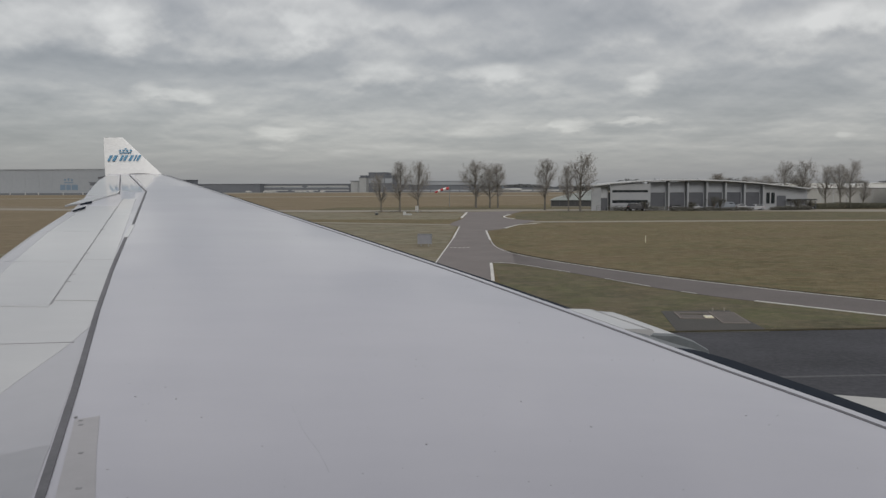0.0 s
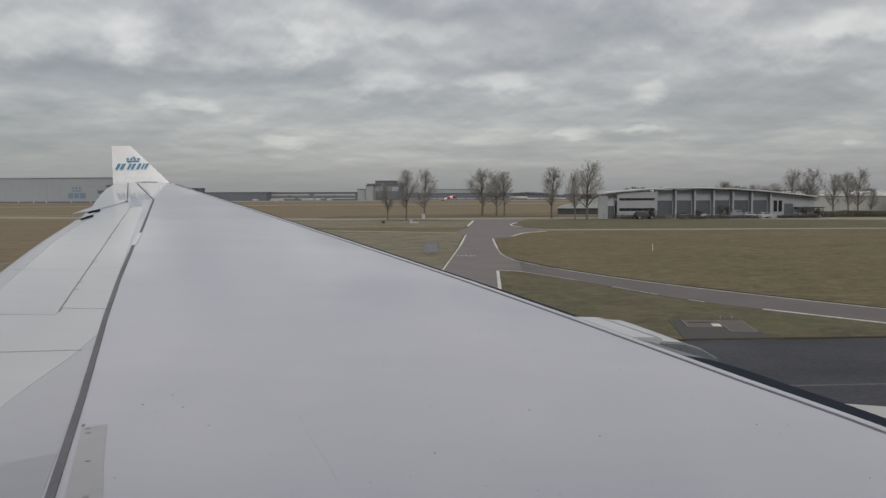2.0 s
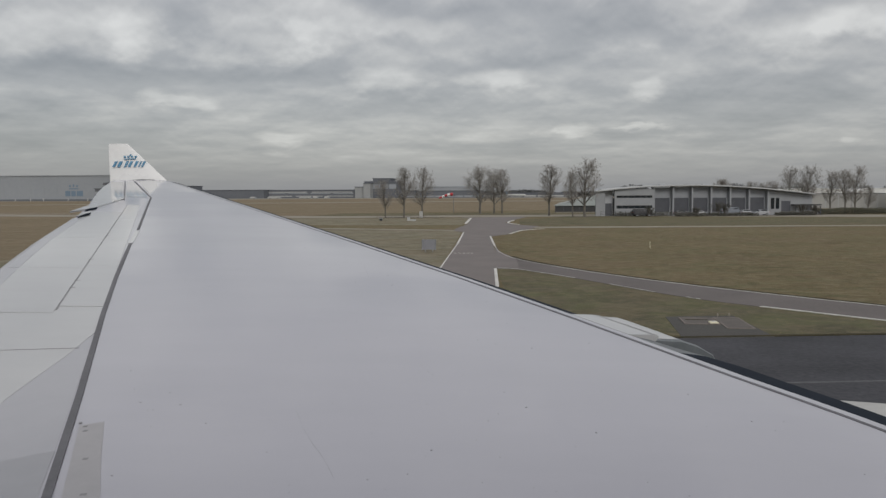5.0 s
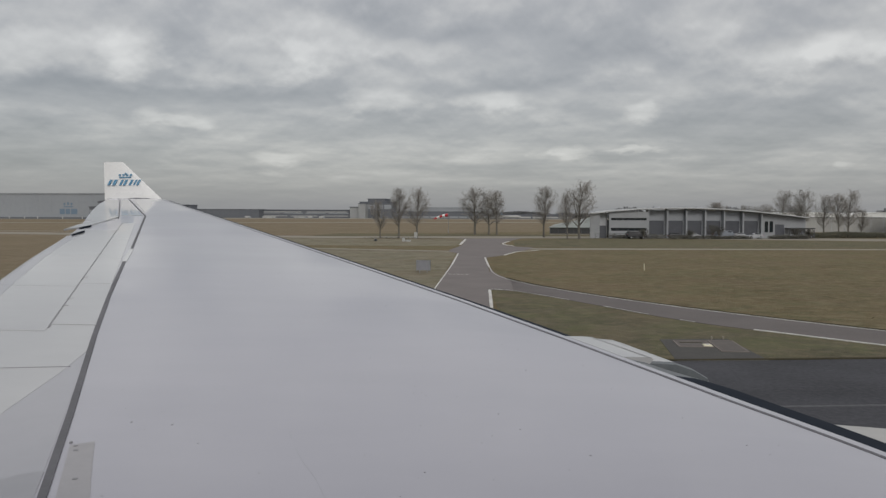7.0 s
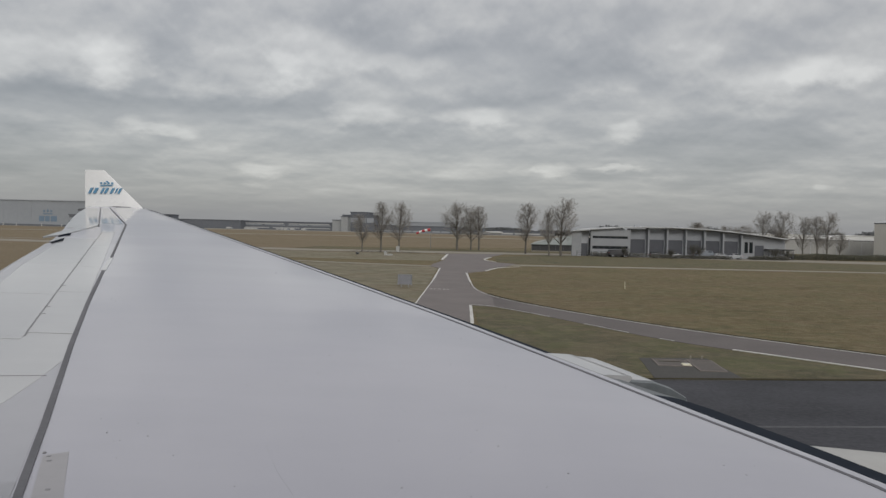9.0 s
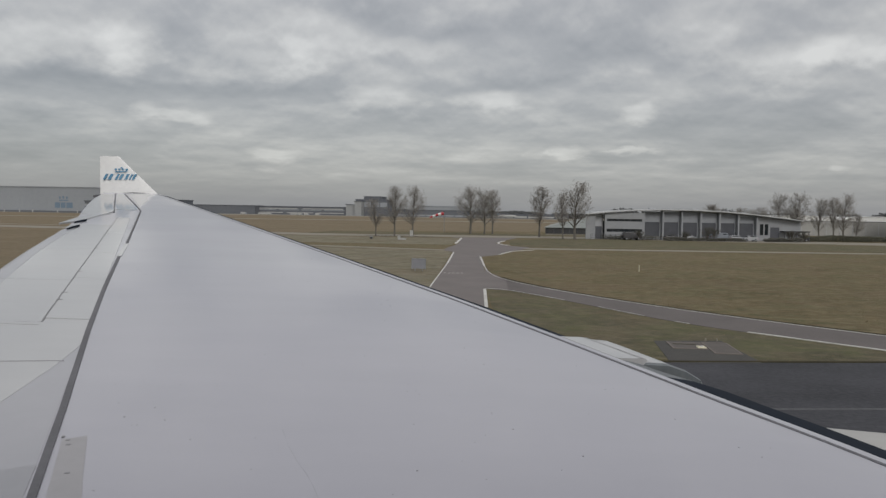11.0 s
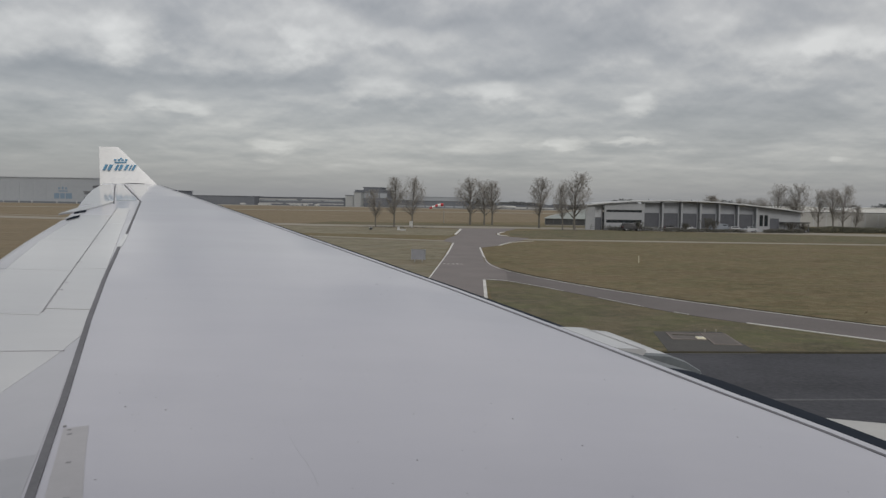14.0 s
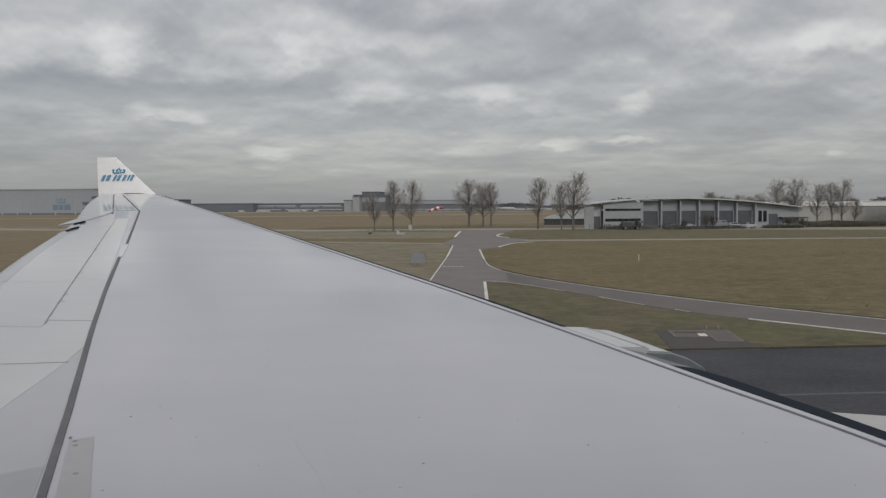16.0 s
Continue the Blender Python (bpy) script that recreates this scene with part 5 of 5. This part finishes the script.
# ---- vehicles ----
def car_shape(l, w, h, van):
    """Side outline lofted across the width, narrower at the glass."""
    if van:
        prof = [(-0.5, 0.28), (-0.5, 0.62), (-0.42, 0.95), (0.36, 0.97), (0.42, 0.9), (0.48, 0.60), (0.5, 0.5), (0.5, 0.22)]
    else:
        prof = [(-0.5, 0.25), (-0.5, 0.55), (-0.46, 0.66), (-0.36, 0.95), (0.05, 1.0), (0.22, 0.67), (0.46, 0.55), (0.5, 0.42), (0.5, 0.22)]
    rings = []
    for s in (-1, -0.86, 0.86, 1):
        t = 1.0 if abs(s) < 0.95 else 0.94
        rings.append([(px * l * t, s * w / 2 * (1 if pz < 0.7 else 0.86), pz * h * (1 if abs(s) < 0.95 else 0.985)) for px, pz in prof])
    return Shape().rings(rings)


def car(name, x, y, turn, paint, label, category, l=4.2, w=1.75, h=1.45, van=False):
    ob = base(name, (x, y, 0.03), label, category, "cars at the building", turn)
    m = ob.matrix_world

    def put(pname, sh, mat, lab="", parent=None, smooth=False):
        sh.v = [tuple(m @ Vector(p)) for p in sh.v]
        return part(pname, sh, mat, parent or ob, lab, smooth)
    put("body", car_shape(l, w, h, van), paint)
    for s in (-1, 1):
        if van:
            put("side_window", Shape().box(0.16 * l, s * w * 0.455 - 0.02, 0.62 * h, 0.36 * l, s * w * 0.455 + 0.02, 0.88 * h), GLASS)
        else:
            put("side_window", Shape().add([(px * l, s * w * 0.475, pz * h) for px, pz in ((-0.38, 0.70), (-0.33, 0.92), (0.03, 0.95), (0.15, 0.70))] + [(px * l, s * w * 0.40, pz * h) for px, pz in ((-0.38, 0.70), (-0.33, 0.92), (0.03, 0.95), (0.15, 0.70))], [(0, 1, 2, 3), (7, 6, 5, 4), (0, 4, 5, 1), (1, 5, 6, 2), (2, 6, 7, 3), (3, 7, 4, 0)]), GLASS)
        for dx in (-0.31, 0.31):
            wh = put("wheel", Shape().tube([(dx * l, s * w * 0.40, 0.32), (dx * l, s * w * 0.51, 0.32)], [0.32, 0.32], 16), TYRE)
            put("rim", Shape().tube([(dx * l, s * w * 0.50, 0.32), (dx * l, s * w * 0.52, 0.32)], [0.19, 0.19], 12), CAR_SILVER, "", wh)
        put("headlight", Shape().box(0.47 * l, s * w * 0.36 - 0.12, 0.44 * h, 0.495 * l, s * w * 0.36 + 0.12, 0.52 * h), CLAD_WHITE)
        put("tail_light", Shape().box(-0.5 * l - 0.01, s * w * 0.4 - 0.08, 0.5 * h, -0.49 * l, s * w * 0.4 + 0.08, 0.62 * h), CAR_RED)
    put("windscreen", Shape().add([(px * l, py * w, pz * h) for px, py, pz in ((0.06, -0.38, 0.97), (0.06, 0.38, 0.97), (0.205, 0.42, 0.71), (0.205, -0.42, 0.71))] + [(px * l - 0.05, py * w, pz * h - 0.03) for px, py, pz in ((0.06, -0.38, 0.97), (0.06, 0.38, 0.97), (0.205, 0.42, 0.71), (0.205, -0.42, 0.71))], [(0, 1, 2, 3), (7, 6, 5, 4), (0, 4, 5, 1), (1, 5, 6, 2), (2, 6, 7, 3), (3, 7, 4, 0)]), GLASS) if not van else put("windscreen", Shape().box(0.40 * l, -0.38 * w, 0.63 * h, 0.465 * l, 0.38 * w, 0.87 * h), GLASS)
    return ob


car("van", 24.0, 222.5, 12, CAR_DARK, "dark van parked at the building's corner", "van", 4.9, 1.9, 1.95, True)
car("car", 53.9, 229.6, 192, CAR_SILVER, "silver car parked beside the hedge", "car", 3.9, 1.75, 1.5)
car("car", 34.2, 226.0, 12, CAR_DARK, "dark car parked behind the hedge", "car")
car("car", 37.8, 227.0, 190, CAR_SILVER, "silver car half hidden by the hedge", "car", 3.9, 1.7, 1.4)
car("car", 51.0, 231.2, 12, CAR_SILVER, "silver car parked close to the bays", "car", 3.9, 1.7, 1.5)
car("van", 46.3, 229.5, 14, CAR_GREY, "blue-grey delivery van parked at the bays", "van", 4.8, 1.9, 2.1, True)
car("car", 69.0, 240.0, 15, CAR_DARK, "dark car parked under the canopy", "car")

# fence between scrub and road
fence = base("fence", (20.0, 222.6, 0), "low dark wire fence with thin posts", "fence")
for k in range(12):
    part("post", Shape().box(14.0 + 1.2 * k, 222.6, 0, 14.08 + 1.2 * k, 222.68, 1.35), FENCE_DARK, fence)
for z in (0.45, 0.9, 1.3):
    part("rail", Shape().box(14.0, 222.62, z, 27.3, 222.66, z + 0.05), FENCE_DARK, fence)

# windsock between the trees, half filled by the wind
wx, wy = -27.6, 273.0
sock = base("windsock", (wx, wy, 0), "red and white striped windsock on a pale mast", "windsock")
part("mast", Shape().tube([(wx, wy, 0), (wx, wy, 6.1)], [0.09, 0.06], 8), METAL, sock, "thin pale mast")
part("foot", Shape().tube([(wx, wy, 0), (wx, wy, 0.12)], [0.32, 0.3], 12), PALE, sock, "concrete foot")


def sock_ring(t):
    """A hoop of the sock at t from mouth to tail; it sags towards the tail."""
    c, r = Vector((wx - 0.15 - 4.3 * t, wy - 0.1, 5.62 - 0.25 * t - 1.0 * t * t)), 0.52 - 0.27 * t
    d = Vector((-4.3, 0, -0.25 - 2.0 * t)).normalized()
    up = Vector((0, 1, 0)).cross(d)
    return [c + r * (math.cos(q) * Vector((0, 1, 0)) + math.sin(q) * up) for q in (2 * math.pi * k / 14 for k in range(14))]


for k in range(5):
    part("band", Shape().rings([sock_ring((k + j / 3) / 5) for j in range(4)], caps=(k == 4)), CAR_RED if k % 2 == 0 else GLOSS_WHITE, sock, "red cloth band" if k % 2 == 0 else "white cloth band", smooth=True)
part("hoop", Shape().rings([[p * 1.0 for p in sock_ring(0.0)], [p + Vector((0.05, 0, 0)) for p in sock_ring(0.0)]], caps=False), METAL, sock, "steel hoop at the mouth")

# small white airliner parked on the far apron
ax, ay = 1140 * math.tan(radians(azim(900))), 1140.0
jet = base("parked_airliner", (ax, ay, 0), "white airliner parked on the far apron", "airplane")
rr = []
for t, r in ((-1, 0.15), (-0.9, 0.8), (-0.6, 1.5), (0.7, 1.6), (0.92, 1.1), (1.0, 0.2)):
    rr.append([(ax + 13 * t, ay + r * math.cos(a), 3.2 + r * math.sin(a) + (0.5 if t < -0.6 else 0)) for a in (2 * math.pi * k / 14 for k in range(14))])
part("fuselage", Shape().rings(rr), FAR_LIGHT, jet, smooth=True)
part("tail_fin", Shape().add([(ax + a, ay + b, z) for b in (-0.15, 0.15) for a, z in ((-12.6, 4.2), (-9.0, 4.6), (-11.6, 8.6), (-13.4, 8.6))], [(0, 1, 2, 3), (7, 6, 5, 4), (0, 4, 5, 1), (1, 5, 6, 2), (2, 6, 7, 3), (3, 7, 4, 0)]), FAR_BLUE, jet, "blue tail fin")
part("wing", Shape().box(ax - 2, ay - 12, 2.6, ax + 2, ay + 12, 2.9), FAR_LIGHT, jet)
for dx, dy in ((9, 0), (-1, -2.5), (-1, 2.5)):
    part("gear", Shape().box(ax + dx - 0.3, ay + dy - 0.2, 0, ax + dx + 0.3, ay + dy + 0.2, 2.2), FENCE_DARK, jet)

# lamp masts over the field
for px, d, h in ((1213, 330, 7.5),):
    mx = d * math.tan(radians(azim(px)))
    mst = base("lamp_mast", (mx, d, 0), "thin grey lamp mast", "mast", "lamp masts")
    part("pole", Shape().tube([(mx, d, 0), (mx, d, h)], [0.1, 0.06], 6), METAL, mst)
    part("head", Shape().box(mx - 0.5, d - 0.1, h - 0.1, mx + 0.5, d + 0.1, h + 0.1), METAL, mst)


# ---- grass tufts near the roads ----
def keep_off(x, y):
    """True where there is tarmac, road or pad."""
    if y < edge_y(x) + 0.3:
        return True
    if 5.4 < x < 9.5 and y < 43.5:
        return True
    if lerp([(p[1], p[0]) for p in left_edge], y) - 0.1 < x < lerp([(p[1], p[0]) for p in right_edge], y) + 0.1 and y < 134:
        return True
    fy_ = lerp(sorted(bend_far), x) if x > -5.3 else None
    ny_ = lerp(sorted(bend_near), x) if x > -3.7 else 69
    return fy_ is not None and ny_ - 0.15 < y < fy_ + 0.15


def tufts(rng, count, x0, x1, y0, y1):
    s = Shape()
    made = 0
    while made < count:
        y = y0 + (y1 - y0) * rng.random() ** 1.3
        x = rng.uniform(x0, x1) * (0.45 + 0.55 * y / y1)
        if keep_off(x, y):
            continue
        made += 1
        h = rng.uniform(0.015, 0.035) * (1.5 if rng.random() < 0.08 else 1)
        for k in range(3):
            a = rng.uniform(0, 2 * math.pi)
            w = rng.uniform(0.015, 0.04)
            dx, dy = math.cos(a), math.sin(a)
            s.add([(x - dy * w, y + dx * w, 0), (x + dy * w, y - dx * w, 0), (x + dx * h * 2.0, y + dy * h * 2.0, h)], [(0, 1, 2)])
    return s


solid("grass_tufts", tufts(random.Random(5), 16000, -42.0, 68.0, 36.0, 145.0), BLADES, "short uneven tufts of straw and olive grass", "grass", "stuff")
